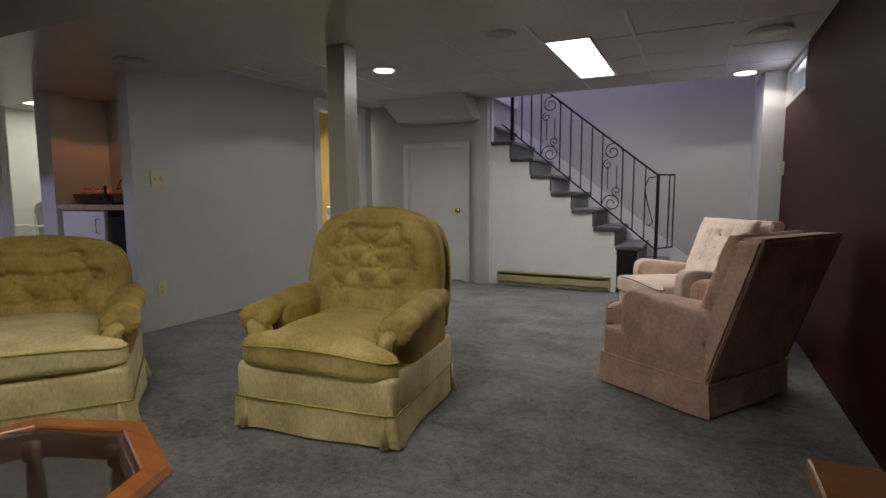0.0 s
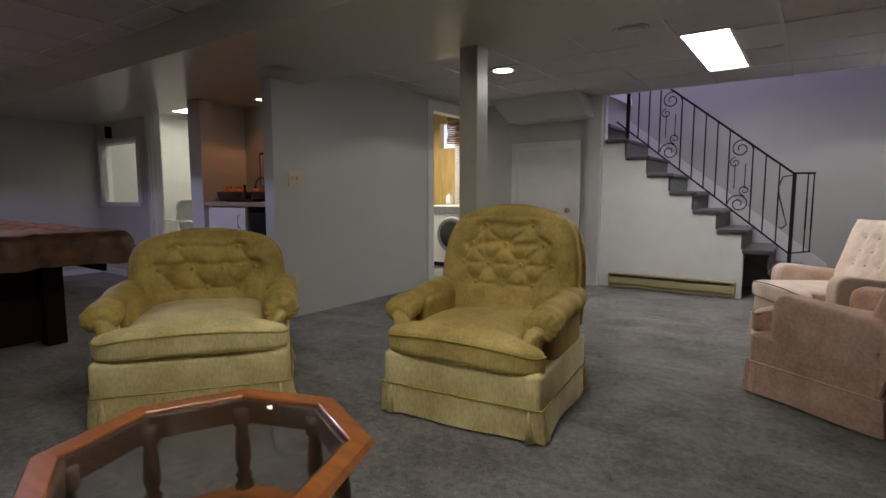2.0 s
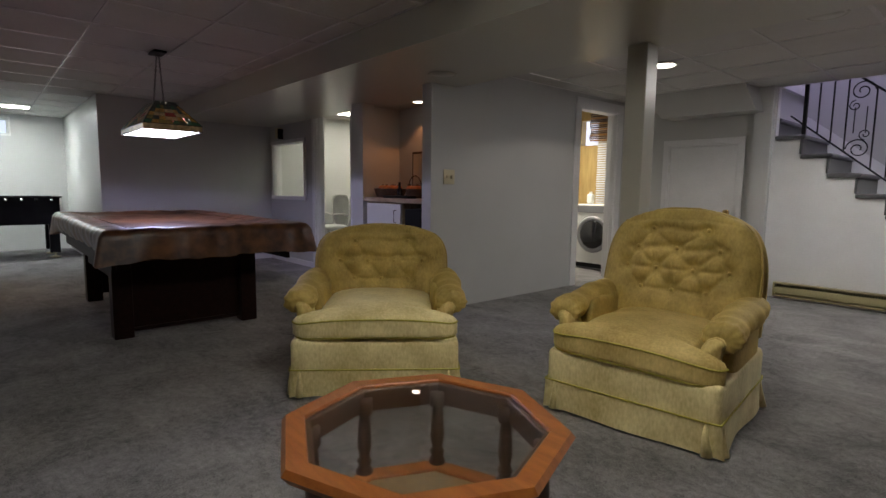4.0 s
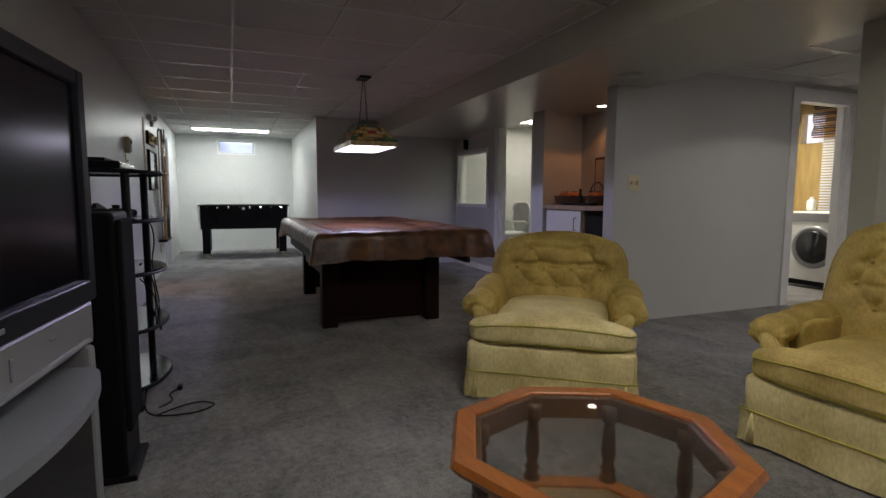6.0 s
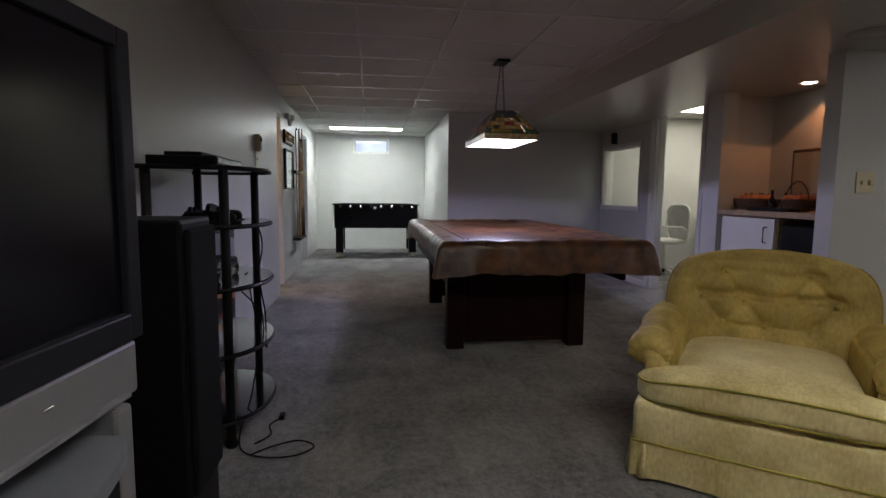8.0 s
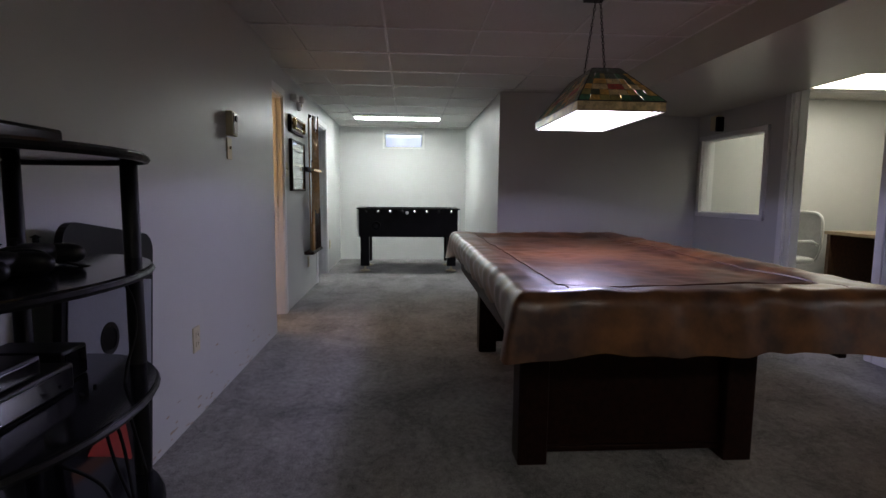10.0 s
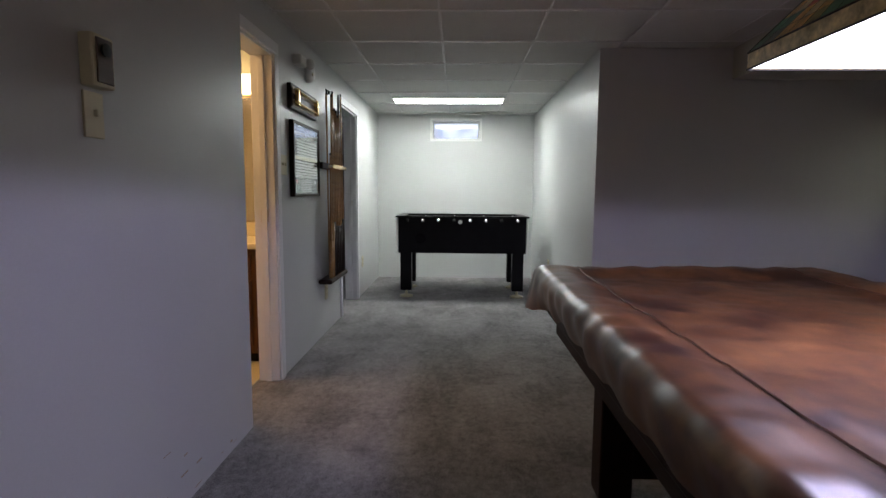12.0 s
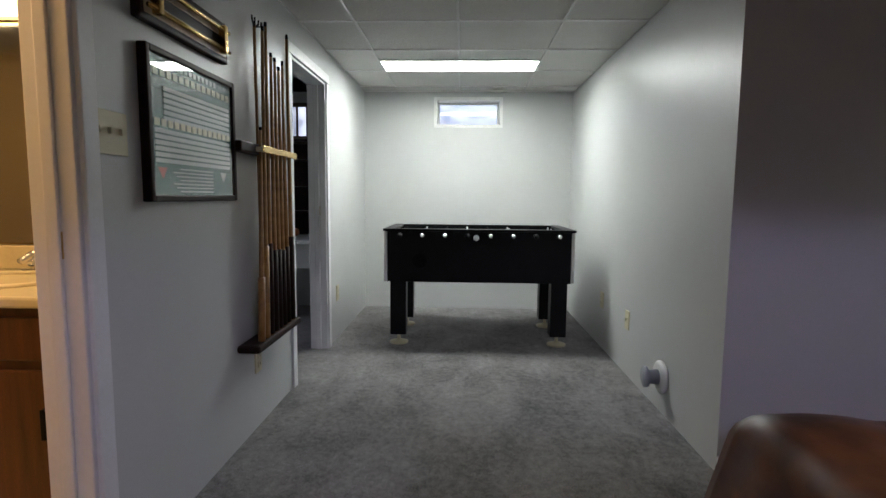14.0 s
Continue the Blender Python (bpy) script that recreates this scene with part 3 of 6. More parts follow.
plate("light_switch", "y", 7.30, 1, 3.92, 1.155, 0.125, 0.125, "dial", "ivory double switch plate with a round dimmer")
plate("wall_socket", "y", 7.30, 1, 3.9, 0.31)
plate("light_switch", "y", 11.67, -1, 6.7, 1.25, 0.08, 0.125, "switch")
plate("wall_socket", "y", 11.67, -1, 3.5, 0.42)
plate("wall_socket", "x", 0.05, 1, 6.1, 0.385)
plate("wall_socket", "x", -0.03, 1, 2.81, 0.33)
plate("wall_socket", "x", -0.03, 1, 1.2, 0.36)
plate("wall_socket", "x", 2.0, -1, 1.32, 0.36)
plate("wall_socket", "x", 2.0, -1, 1.93, 0.35, 0.075, 0.12, "switch", "ivory blank wall plate")
plate("light_switch", "x", -0.03, 1, 3.81, 1.285, 0.165, 0.12, "switch", "ivory triple toggle switch plate")


def recessed(name, x, y, z, r=0.095, lit=True):
    o = tagged(holder(name), "round recessed ceiling downlight, lit" if lit else "round white ceiling speaker grille", "downlight" if lit else "ceiling speaker")
    bm = bmesh.new()
    lathe(bm, [(r, z), (r + 0.015, z - 0.004), (r + 0.012, z - 0.009), (r - 0.008, z - 0.006), (r - 0.01, z - 0.003)], x, y, 28)
    part("ring", bm, M_OFFWHITE if lit else M_SOFFIT, o, smooth=True)
    bm = bmesh.new()
    lathe(bm, [(r - 0.012, z - 0.002), (r - 0.012, z - 0.0075), (0.01, z - 0.009)], x, y, 28)
    part("bulb" if lit else "grille", bm, M_DISC if lit else M_SOFFIT, o, smooth=True)
    return o


recessed("downlight", 8.52, 5.22, 2.10)
recessed("downlight", 11.34, 6.74, 2.10)
recessed("downlight", 6.47, 4.24, SOF, 0.06)
recessed("ceiling_speaker", 7.59, 3.58, SOF, 0.1, False)
recessed("ceiling_speaker", 9.76, 4.68, 2.10, 0.1, False)
recessed("ceiling_speaker", 0.11, 1.26, 2.13, 0.08, False)
recessed("ceiling_speaker", 11.39, 5.43, 2.10, 0.12, False)


def troffer(name, x0, x1, y0, y1, z, glow=None):
    o = tagged(holder(name), "flat fluorescent ceiling light panel, lit", "ceiling light")
    part("frame", rboxes(0.003, (x0 - 0.02, x0, y0 - 0.02, y1 + 0.02, z - 0.006, z + 0.02), (x1, x1 + 0.02, y0 - 0.02, y1 + 0.02, z - 0.006, z + 0.02), (x0, x1, y0 - 0.02, y0, z - 0.006, z + 0.02), (x0, x1, y1, y1 + 0.02, z - 0.006, z + 0.02)), M_BAR, o)
    part("diffuser", boxes((x0, x1, y0, y1, z - 0.003, z + 0.004)), glow or M_PANEL, o)


troffer("ceiling_light", 0.88, 1.18, 0.32, 1.5, 2.13, M_PANELW)
troffer("ceiling_light", 9.99, 10.28, 5.04, 6.28, 2.10)
troffer("ceiling_light", 3.72, 4.32, 4.72, 5.92, 2.13, M_PANEL_OFFICE)


# unseen extra panel, added above the seats to brighten the chair fronts
troffer("ceiling_light", 9.75, 10.05, 1.2, 2.4, 2.13, M_PANEL_ADDED)


# ---- armchairs ----
def arc_outline(v, p=2.8, start=0.1):
    v = max(0.0, (v - start) / (1 - start))
    return max(0.0, 1 - v ** p) ** (1 / p)


def backrest(bm, w, h, t, lean, tufts, arch=True, z0=0.0, y0=0.0, nu=84, nv=84, creases=(), bulge=0.05, taper=0.0, depth=0.052, rad=0.05, crown=(2.1, 0.36)):
    """A padded back: front grid with dimples at the tufts, and a plain rear grid. tufts: (u, v) with u -1..1 and v 0..1."""
    def place(u, v, side):
        if arch:
            s = arc_outline(v, *crown)
            hw = w / 2 * (0.5 + 0.5 * s if v < 1 else 0.5) * (1 - taper * (1 - v))
            vv = v - 0.07 * abs(u) ** 3.2 * max(0, (v - 0.55) / 0.45)
        else:
            hw = w / 2 * (1 - taper * (1 - v))
            vv = v
        x, z = u * hw, vv * h
        edge = (1 - abs(u) ** 6) * (1 - max(0, 2 * v - 1) ** 8)
        th = t * (0.35 + 0.65 * max(0, edge) ** 0.5)
        if side:
            f = bulge * (1 - u * u) * math.sin(min(1, v * 1.1) * math.pi) ** 0.5 if 0 < v < 0.9 else 0
            d = 0
            for tu, tv in tufts:
                dx, dz = (u - tu) * w / 2, (v - tv) * h
                r2 = dx * dx + dz * dz
                d += depth * math.exp(-r2 / (2 * (rad * 0.55) ** 2)) + depth * 0.35 * math.exp(-r2 / (2 * (rad * 1.5) ** 2))
            for a, b, c in creases:
                if a - 0.05 < u < b + 0.05:
                    d += depth * 0.6 * math.exp(-(((v - c) * h + 0.006 * math.sin(u * 9)) ** 2) / (2 * 0.012 ** 2)) * min(1, (0.05 + min(u - a, b - u) + 0.05) * 8)
            # diagonal pleats running between neighbouring tufts
            for i, (au, av) in enumerate(tufts):
                for bu, bv in tufts[i + 1:]:
                    ax, az, bx, bz = au * w / 2, av * h, bu * w / 2, bv * h
                    L = math.hypot(bx - ax, bz - az)
                    if 0.05 < L < 0.21:
                        px, pz = u * w / 2 - ax, v * h - az
                        k = (px * (bx - ax) + pz * (bz - az)) / (L * L)
                        if 0 < k < 1:
                            e = abs(px * (bz - az) - pz * (bx - ax)) / L
                            d += depth * 0.34 * math.exp(-e * e / (2 * 0.0065 ** 2)) + depth * 0.12 * math.exp(-e * e / (2 * 0.02 ** 2))
            y = -th / 2 - f + min(d, depth * 1.8)
            y += 0.003 * noise.noise(Vector((x * 40, 3, z * 16))) + 0.004 * noise.noise(Vector((x * 14, 0, z * 9)))
        else:
            y = th / 2
        return Vector((x, y0 + y + lean * z, z0 + z))

    fr = [[bm.verts.new(place(-1 + 2 * i / nu, j / nv, True)) for i in range(nu + 1)] for j in range(nv + 1)]
    bk = [[bm.verts.new(place(-1 + 2 * i / nu, j / nv, False)) for i in range(nu + 1)] for j in range(nv + 1)]
    for j in range(nv):
        for i in range(nu):
            bm.faces.new((fr[j][i], fr[j][i + 1], fr[j + 1][i + 1], fr[j + 1][i]))
            bm.faces.new((bk[j][i], bk[j + 1][i], bk[j + 1][i + 1], bk[j][i + 1]))
    for j in range(nv):
        for i in (0, nu):
            bm.faces.new((fr[j][i], bk[j][i], bk[j + 1][i], fr[j + 1][i]))
    for i in range(nu):
        for j in (0, nv):
            bm.faces.new((fr[j][i], fr[j][i + 1], bk[j][i + 1], bk[j][i]))
    return place


def edge_line(cx, cy, cz, sx, sy, sz, e, func, level, back=-0.7):
    """A line round the front of a blob at a level of its height."""
    out = []
    way = [(-1, back + (-1 - back) * i / 12) for i in range(12)] + [(-1 + 2 * i / 40, -1) for i in range(41)] + [(1, -1 + (back + 1) * i / 12) for i in range(1, 13)]
    for u, v in way:
        n = (abs(u) ** e + abs(v) ** e + abs(level) ** e) ** (1 / e)
        q = func(Vector((u / n * sx, v / n * sy, level / n * sz)))
        out.append((q.x + cx, q.y + cy, q.z + cz))
    return out


def skirt_ring(w, d, z, flare=0.0, wav=0.0, n=22, bottom=True):
    pts = []
    for sx, sy, ex, ey in ((-1, -1, 1, -1), (1, -1, 1, 1), (1, 1, -1, 1), (-1, 1, -1, -1)):
        for i in range(n):
            f = i / n
            x, y = sx + (ex - sx) * f, sy + (ey - sy) * f
            o = flare + wav * math.sin(f * 9 + sx * 2 + sy) * (1 if bottom else 0.2)
            kick = 0.0
            if f < 0.10 or f > 0.93:
                kick = wav * 1.1 * (1 if (i % 2 == 0) else -0.8)
            nx, ny = (0, sy) if sy == ey else (sx, 0)
            pts.append((x * w / 2 + nx * (o + kick), y * d / 2 + ny * (o + kick), z))
    return pts


def yellow_chair(name, w, d, hback, wback, label, lean, tufts, creases, m, crown, taper, seat_cloth, droop):
    c = tagged(holder(name), label, "armchair", "gold velvet armchairs")
    # base
    bm = bmesh.new()
    wi = w - 0.02
    rbox(bm, -wi / 2, wi / 2, -d / 2, d / 2, 0.10, 0.30, r=0.03, seg=3)
    part("base", bm, M_YELLOW_LIGHT, c, "paler gold velvet base", True)
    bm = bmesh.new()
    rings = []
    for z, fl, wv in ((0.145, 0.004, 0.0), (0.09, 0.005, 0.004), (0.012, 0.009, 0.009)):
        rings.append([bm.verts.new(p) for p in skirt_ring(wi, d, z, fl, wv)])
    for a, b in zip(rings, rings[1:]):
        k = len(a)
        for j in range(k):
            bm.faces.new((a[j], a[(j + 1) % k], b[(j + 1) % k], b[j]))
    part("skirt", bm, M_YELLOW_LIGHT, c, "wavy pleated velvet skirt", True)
    bm = bmesh.new()
    sweep(bm, skirt_ring(wi, d, 0.148, 0.006, 0), 0.004, 6, closed=True)
    part("skirt_piping", bm, M_PIPING, c, smooth=True)
    for sx in (-1, 1):
        for sy in (-1, 1):
            for ox, oy in ((0.0, 0.045), (0.05, 0.0)):
                bm = bmesh.new()
                px, py = sx * (wi / 2 - ox), sy * (d / 2 - oy)
                sweep(bm, [(px, py, 0.142), (px * 1.005, py * 1.005, 0.09), (px * 1.02 + 0.006, py * 1.02, 0.012)], lambda f: 0.005 + 0.017 * f, 8)
                part("corner_pleat", bm, M_YELLOW_LIGHT, c, smooth=True)
    # arms
    aw = 0.15
    for s in (-1, 1):
        def bend(q, s=s):
            if q.y < 0:
                q.z -= 0.10 * (q.y / 0.3) ** 2 * (0.4 if q.z > 0 else 0)
            return q
        arm = holder("arm")
        arm.parent = c
        bm = bmesh.new()
        blob(bm, s * (w / 2 - aw / 2 - 0.005), 0.08, 0.365, aw / 2 - 0.015, d / 2 - 0.13, 0.155, 7, 8)
        part("arm_panel", bm, M_YELLOW, arm, smooth=True)
        bm = bmesh.new()
        n = 44
        rings = []
        for i in range(n + 1):
            f = i / n
            y = -d / 2 + 0.07 + (f ** 1.3) * (d - 0.195)
            z = 0.485 - 0.02 * (1 - f) ** 2 + 0.03 * f
            r = 0.068 * math.sin(min(1, 0.22 + f * 7) * math.pi / 2) + 0.005 * math.sin(f * 11) + 0.003 * math.sin(f * 30)
            g = max(0, 1 - f / 0.28)
            ring = []
            for j in range(48):
                a = 2 * math.pi * j / 48
                rr = r * (1 + 0.075 * g * math.cos(11 * a + 2 * math.sin(a)) + 0.04 * g * math.cos(5 * a + f * 9))
                ring.append(bm.verts.new((s * (w / 2 - 0.045) + rr * 1.12 * math.cos(a), y, z + rr * 0.86 * math.sin(a))))
            rings.append(ring)
        for a, b in zip(rings, rings[1:]):
            for j in range(48):
                bm.faces.new((a[j], a[(j + 1) % 48], b[(j + 1) % 48], b[j]))
        for r_, fl in ((rings[0], 1), (rings[-1], 0)):
            cen = bm.verts.new(sum((v.co for v in r_), Vector()) / 48 + Vector((0, 0.015 if fl else 0, 0)))
            for j in range(48):
                bm.faces.new((r_[j], r_[(j + 1) % 48], cen))
        part("arm_roll", bm, M_YELLOW, arm, "gathered rolled arm top", True)
        bm = bmesh.new()
        pts = [(-0.125, 0.31), (-0.122, 0.42), (-0.112, 0.47), (-0.092, 0.502), (-0.062, 0.518), (-0.035, 0.51), (-0.022, 0.49), (-0.03, 0.472), (-0.046, 0.45), (-0.052, 0.40), (-0.05, 0.31)]
        a = [bm.verts.new((s * (w / 2 + p[0]), -d / 2 + 0.06, p[1] - 0.04)) for p in pts]
        b = [bm.verts.new((s * (w / 2 + p[0]), -d / 2 + 0.14, p[1] - 0.04)) for p in pts]
        fa = bm.faces.new(a)
        bm.faces.new(b[::-1])
        for j in range(len(a)):
            bm.faces.new((a[j], a[(j + 1) % len(a)], b[(j + 1) % len(a)], b[j]))
        bmesh.ops.bevel(bm, geom=list(fa.edges), offset=0.008, segments=3, affect="EDGES")
        part("arm_front", bm, M_YELLOW_MID, arm, "paler scroll-shaped arm front", True)
    # seat cushion
    iw = w - 2 * aw + 0.02

    def puff(q):
        q.z += 0.022 * (1 - (q.x / (iw / 2)) ** 2) * (1 if q.z > 0 else 0.3) + 0.007 * noise.noise(Vector((q.x * 5, q.y * 5, 1)))
        q.z -= droop * (0.5 + q.x / w) * max(0.0, min(1.0, (-q.y - 0.05) / 0.2))
        k = max(0.0, min(1.0, (-q.y - d / 2 + 0.165) / 0.025))
        q.x *= 1 + ((w + 0.01) / iw - 1.0) * k
        q.z -= 0.022 * max(0.0, min(1.0, (-q.y - 0.2) / 0.12)) + 0.02 * k * abs(q.x / (w / 2)) ** 4
        return q

    bm = bmesh.new()
    sx, sy, sz = iw / 2, d / 2 - 0.055, 0.066
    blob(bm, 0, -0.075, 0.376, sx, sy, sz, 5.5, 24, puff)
    cush = part("seat_cushion", bm, seat_cloth, c, "pale velvet seat cushion", True)
    for level in (-0.75, 0.45):
        bm = bmesh.new()
        sweep(bm, edge_line(0, -0.075, 0.376, sx + 0.001, sy + 0.001, sz, 5.5, puff, level), 0.0045, 6)
        part("piping", bm, M_PIPING, cush, smooth=True)
    # back
    bm = bmesh.new()
    hb = hback - 0.36
    place = backrest(bm, wback, hb, 0.17, lean, tufts, True, 0.36, d / 2 - 0.18, creases=creases, taper=taper, depth=0.03, rad=0.055, crown=crown)
    back = part("backrest", bm, M_YELLOW, c, "button-tufted arched gold velvet back", True)
    for tu, tv in tufts:
        p = place(tu, tv, True)
        bm = bmesh.new()
        blob(bm, p.x, p.y - 0.004, p.z, 0.011, 0.006, 0.011, 2, 3)
        part("button", bm, M_YELLOW, back, smooth=True)
    bm = bmesh.new()
    pts = [place(-1, v, True) for v in [i / 16 for i in range(3, 17)]] + [place(u, 1, True) for u in (-0.7, -0.35, 0, 0.35, 0.7)] + [place(1, v, True) for v in [i / 16 for i in range(16, 2, -1)]]
    sweep(bm, pts, 0.007, 6)
    part("piping", bm, M_YELLOW, back, smooth=True)
    bm = bmesh.new()
    backrest(bm, wback * 0.985, hb - 0.01, 0.10, lean * 1.02, [], True, 0.355, d / 2 - 0.18 + 0.115, nu=20, nv=20, taper=0.02, bulge=0, crown=crown)
    part("outer_back", bm, M_YELLOW, c, smooth=True)
    c.matrix_world = m
    return c


T1 = [(-0.42, 0.80), (0.42, 0.80), (-0.62, 0.55), (-0.2, 0.55), (0.2, 0.55), (0.62, 0.55), (-0.4, 0.33), (0.0, 0.33), (0.4, 0.33)]
T2 = [(-0.40, 0.83), (0.40, 0.83), (-0.55, 0.67), (0.0, 0.67), (0.55, 0.67), (-0.66, 0.5), (-0.24, 0.5), (0.24, 0.5), (0.66, 0.5), (-0.42, 0.33), (0.0, 0.33), (0.42, 0.33)]
ang1 = 52.0
fc = Vector(((8.28 + 8.87) / 2, (1.98 + 2.60) / 2, 0))
nrm = Vector((-math.sin(radians(ang1)), math.cos(radians(ang1)), 0))
p = fc + nrm * 0.41
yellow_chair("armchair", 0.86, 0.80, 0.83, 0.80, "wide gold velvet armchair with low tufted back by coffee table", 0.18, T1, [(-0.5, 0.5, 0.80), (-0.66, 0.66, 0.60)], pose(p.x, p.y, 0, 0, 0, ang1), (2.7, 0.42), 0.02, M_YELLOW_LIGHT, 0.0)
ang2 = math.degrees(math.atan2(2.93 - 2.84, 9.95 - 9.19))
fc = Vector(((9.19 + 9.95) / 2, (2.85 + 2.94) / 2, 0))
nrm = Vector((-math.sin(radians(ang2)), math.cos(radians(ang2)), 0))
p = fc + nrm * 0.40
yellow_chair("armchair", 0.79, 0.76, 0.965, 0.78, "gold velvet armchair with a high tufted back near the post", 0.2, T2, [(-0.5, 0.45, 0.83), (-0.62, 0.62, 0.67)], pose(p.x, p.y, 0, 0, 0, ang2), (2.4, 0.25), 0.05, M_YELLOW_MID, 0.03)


def pink_chair(label, m, cloth):
    c = tagged(holder("armchair"), label, "armchair", "pink velvet armchairs")
    w, d = 0.70, 0.70
    part("base", rboxes(0.02, (-w / 2, w / 2, -d / 2 + 0.04, d / 2 - 0.06, 0.12, 0.32)), cloth, c, smooth=False)
    bm = bmesh.new()
    rings = []
    for z, fl, wv in ((0.17, 0.002, 0.0), (0.015, 0.012, 0.004)):
        rings.append([bm.verts.new((p[0], p[1] - 0.01, p[2])) for p in skirt_ring(w, d - 0.08, z, fl, wv)])
    k = len(rings[0])
    for j in range(k):
        bm.faces.new((rings[0][j], rings[0][(j + 1) % k], rings[1][(j + 1) % k], rings[1][j]))
    part("skirt", bm, cloth, c, "straight velvet skirt with corner pleats")
    bm = bmesh.new()
    sweep(bm, [(x, y - 0.01, z) for x, y, z in skirt_ring(w, d - 0.08, 0.172, 0.004, 0)], 0.005, 5, closed=True)
    part("skirt_piping", bm, cloth, c)
    for s in (-1, 1):
        bm = bmesh.new()

        def slope(q):
            q.z -= 0.035 * (q.y / 0.3) * (1 if q.z > 0 else 0)
            if q.y < -0.19 and q.z > 0:
                q.z -= 0.02 * (-q.y - 0.19) / 0.06
            return q

        blob(bm, s * (w / 2 - 0.055), 0.045, 0.36, 0.058, d / 2 - 0.10, 0.16, 7, 10, slope)
        part("arm", bm, cloth, c, smooth=True)
    def tee(q):
        q.x *= 1 + 0.36 * max(0.0, min(1.0, (-q.y - 0.235) / 0.02))
        q.z += 0.02 * (1 - (q.x / 0.3) ** 2) * (q.z > 0)
        return q

    bm = bmesh.new()
    blob(bm, 0, -0.05, 0.365, 0.245, 0.33, 0.06, 6, 12, tee)
    cu = part("seat_cushion", bm, cloth, c, "pink velvet T-shaped seat cushion", True)
    for lv in (-0.75, 0.75):
        bm = bmesh.new()
        sweep(bm, edge_line(0, -0.05, 0.365, 0.246, 0.331, 0.06, 6, tee, lv, -0.8), 0.0035, 5)
        part("piping", bm, M_PINK_DARK, cu)
    tf = [(u, v) for u in (-0.42, 0.0, 0.42) for v in (0.42, 0.60, 0.78)]
    bm = bmesh.new()
    pl = backrest(bm, 0.58, 0.49, 0.10, 0.36, tf, False, 0.36, 0.17, nu=34, nv=34, taper=0.1, depth=0.02, rad=0.04, bulge=0.03)
    bk = part("backrest", bm, cloth, c, "button-tufted pink velvet back", True)
    for tu, tv in tf:
        p = pl(tu, tv, True)
        bm = bmesh.new()
        blob(bm, p.x, p.y - 0.003, p.z, 0.011, 0.006, 0.011, 2, 3)
        part("button", bm, cloth, bk, smooth=True)
    # outer shell of the back, wider at the top
    bm = bmesh.new()
    prof = [(0.346, 0.292, 0.174), (0.346, 0.40, 0.51), (0.346, 0.50, 0.82), (0.338, 0.502, 0.845)]
    rows = []
    for hw, y, z in prof:
        yf = y - 0.09
        rows.append([bm.verts.new(q) for q in ((-hw, yf - 0.02, z), (-hw, y, z), (hw, y, z), (hw, yf - 0.02, z))])
    for a, b in zip(rows, rows[1:]):
        for j in range(4):
            bm.faces.new((a[j], a[(j + 1) % 4], b[(j + 1) % 4], b[j]))
    bm.faces.new(rows[0])
    bm.faces.new(rows[-1][::-1])
    bmesh.ops.recalc_face_normals(bm, faces=bm.faces)
    bmesh.ops.bevel(bm, geom=[e for e in bm.edges if abs(e.verts[0].co.z - e.verts[1].co.z) > 0.02 or e.verts[0].co.z > 0.83], offset=0.016, segments=2, affect="EDGES")
    part("outer_back", bm, cloth, c, "plain pink velvet back shell leaning outwards")
    bm = bmesh.new()
    sweep(bm, [(-0.343, 0.296, 0.19), (-0.343, 0.398, 0.51), (-0.343, 0.50, 0.82), (-0.33, 0.502, 0.843), (0.33, 0.502, 0.843), (0.343, 0.50, 0.82), (0.343, 0.398, 0.51), (0.343, 0.296, 0.19)], 0.004, 5)
    part("back_piping", bm, M_PINK_DARK, c)
    c.matrix_world = m
    return c


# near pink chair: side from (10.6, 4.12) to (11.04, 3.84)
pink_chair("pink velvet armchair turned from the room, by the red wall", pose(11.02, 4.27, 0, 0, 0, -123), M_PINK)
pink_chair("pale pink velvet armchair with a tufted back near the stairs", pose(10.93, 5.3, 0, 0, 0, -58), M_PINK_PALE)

# ---- octagonal coffee table ----
t = tagged(holder("coffee_table"), "octagonal orange-brown oak coffee table with a glass top and turned legs", "coffee table")
CX, CY, R8 = 9.635, 1.735, 0.405


def octo(r, z, ph=87.5):
    return [Vector((CX + r * math.cos(radians(ph + 45 * i)), CY + r * math.sin(radians(ph + 45 * i)), z)) for i in range(8)]


def octo_frame(r0, r1, z0, z1, piece, mat_, chamfer=0.012):
    for i in range(8):
        bm = bmesh.new()
        ring = []
        for k in (i, (i + 1) % 8):
            prof = [(r1 - chamfer, z1), (r0 + 0.004, z1), (r0, z1 - 0.004), (r0, z0), (r1 - 0.02, z0), (r1, z1 - chamfer * 1.3)]
            ring.append([bm.verts.new(octo(r, z)[k]) for r, z in prof])
        for j in range(6):
            bm.faces.new((ring[0][j], ring[0][(j + 1) % 6], ring[1][(j + 1) % 6], ring[1][j]))
        bm.faces.new(ring[0])
        bm.faces.new(ring[1][::-1])
        part(piece, bm, mat_, t)


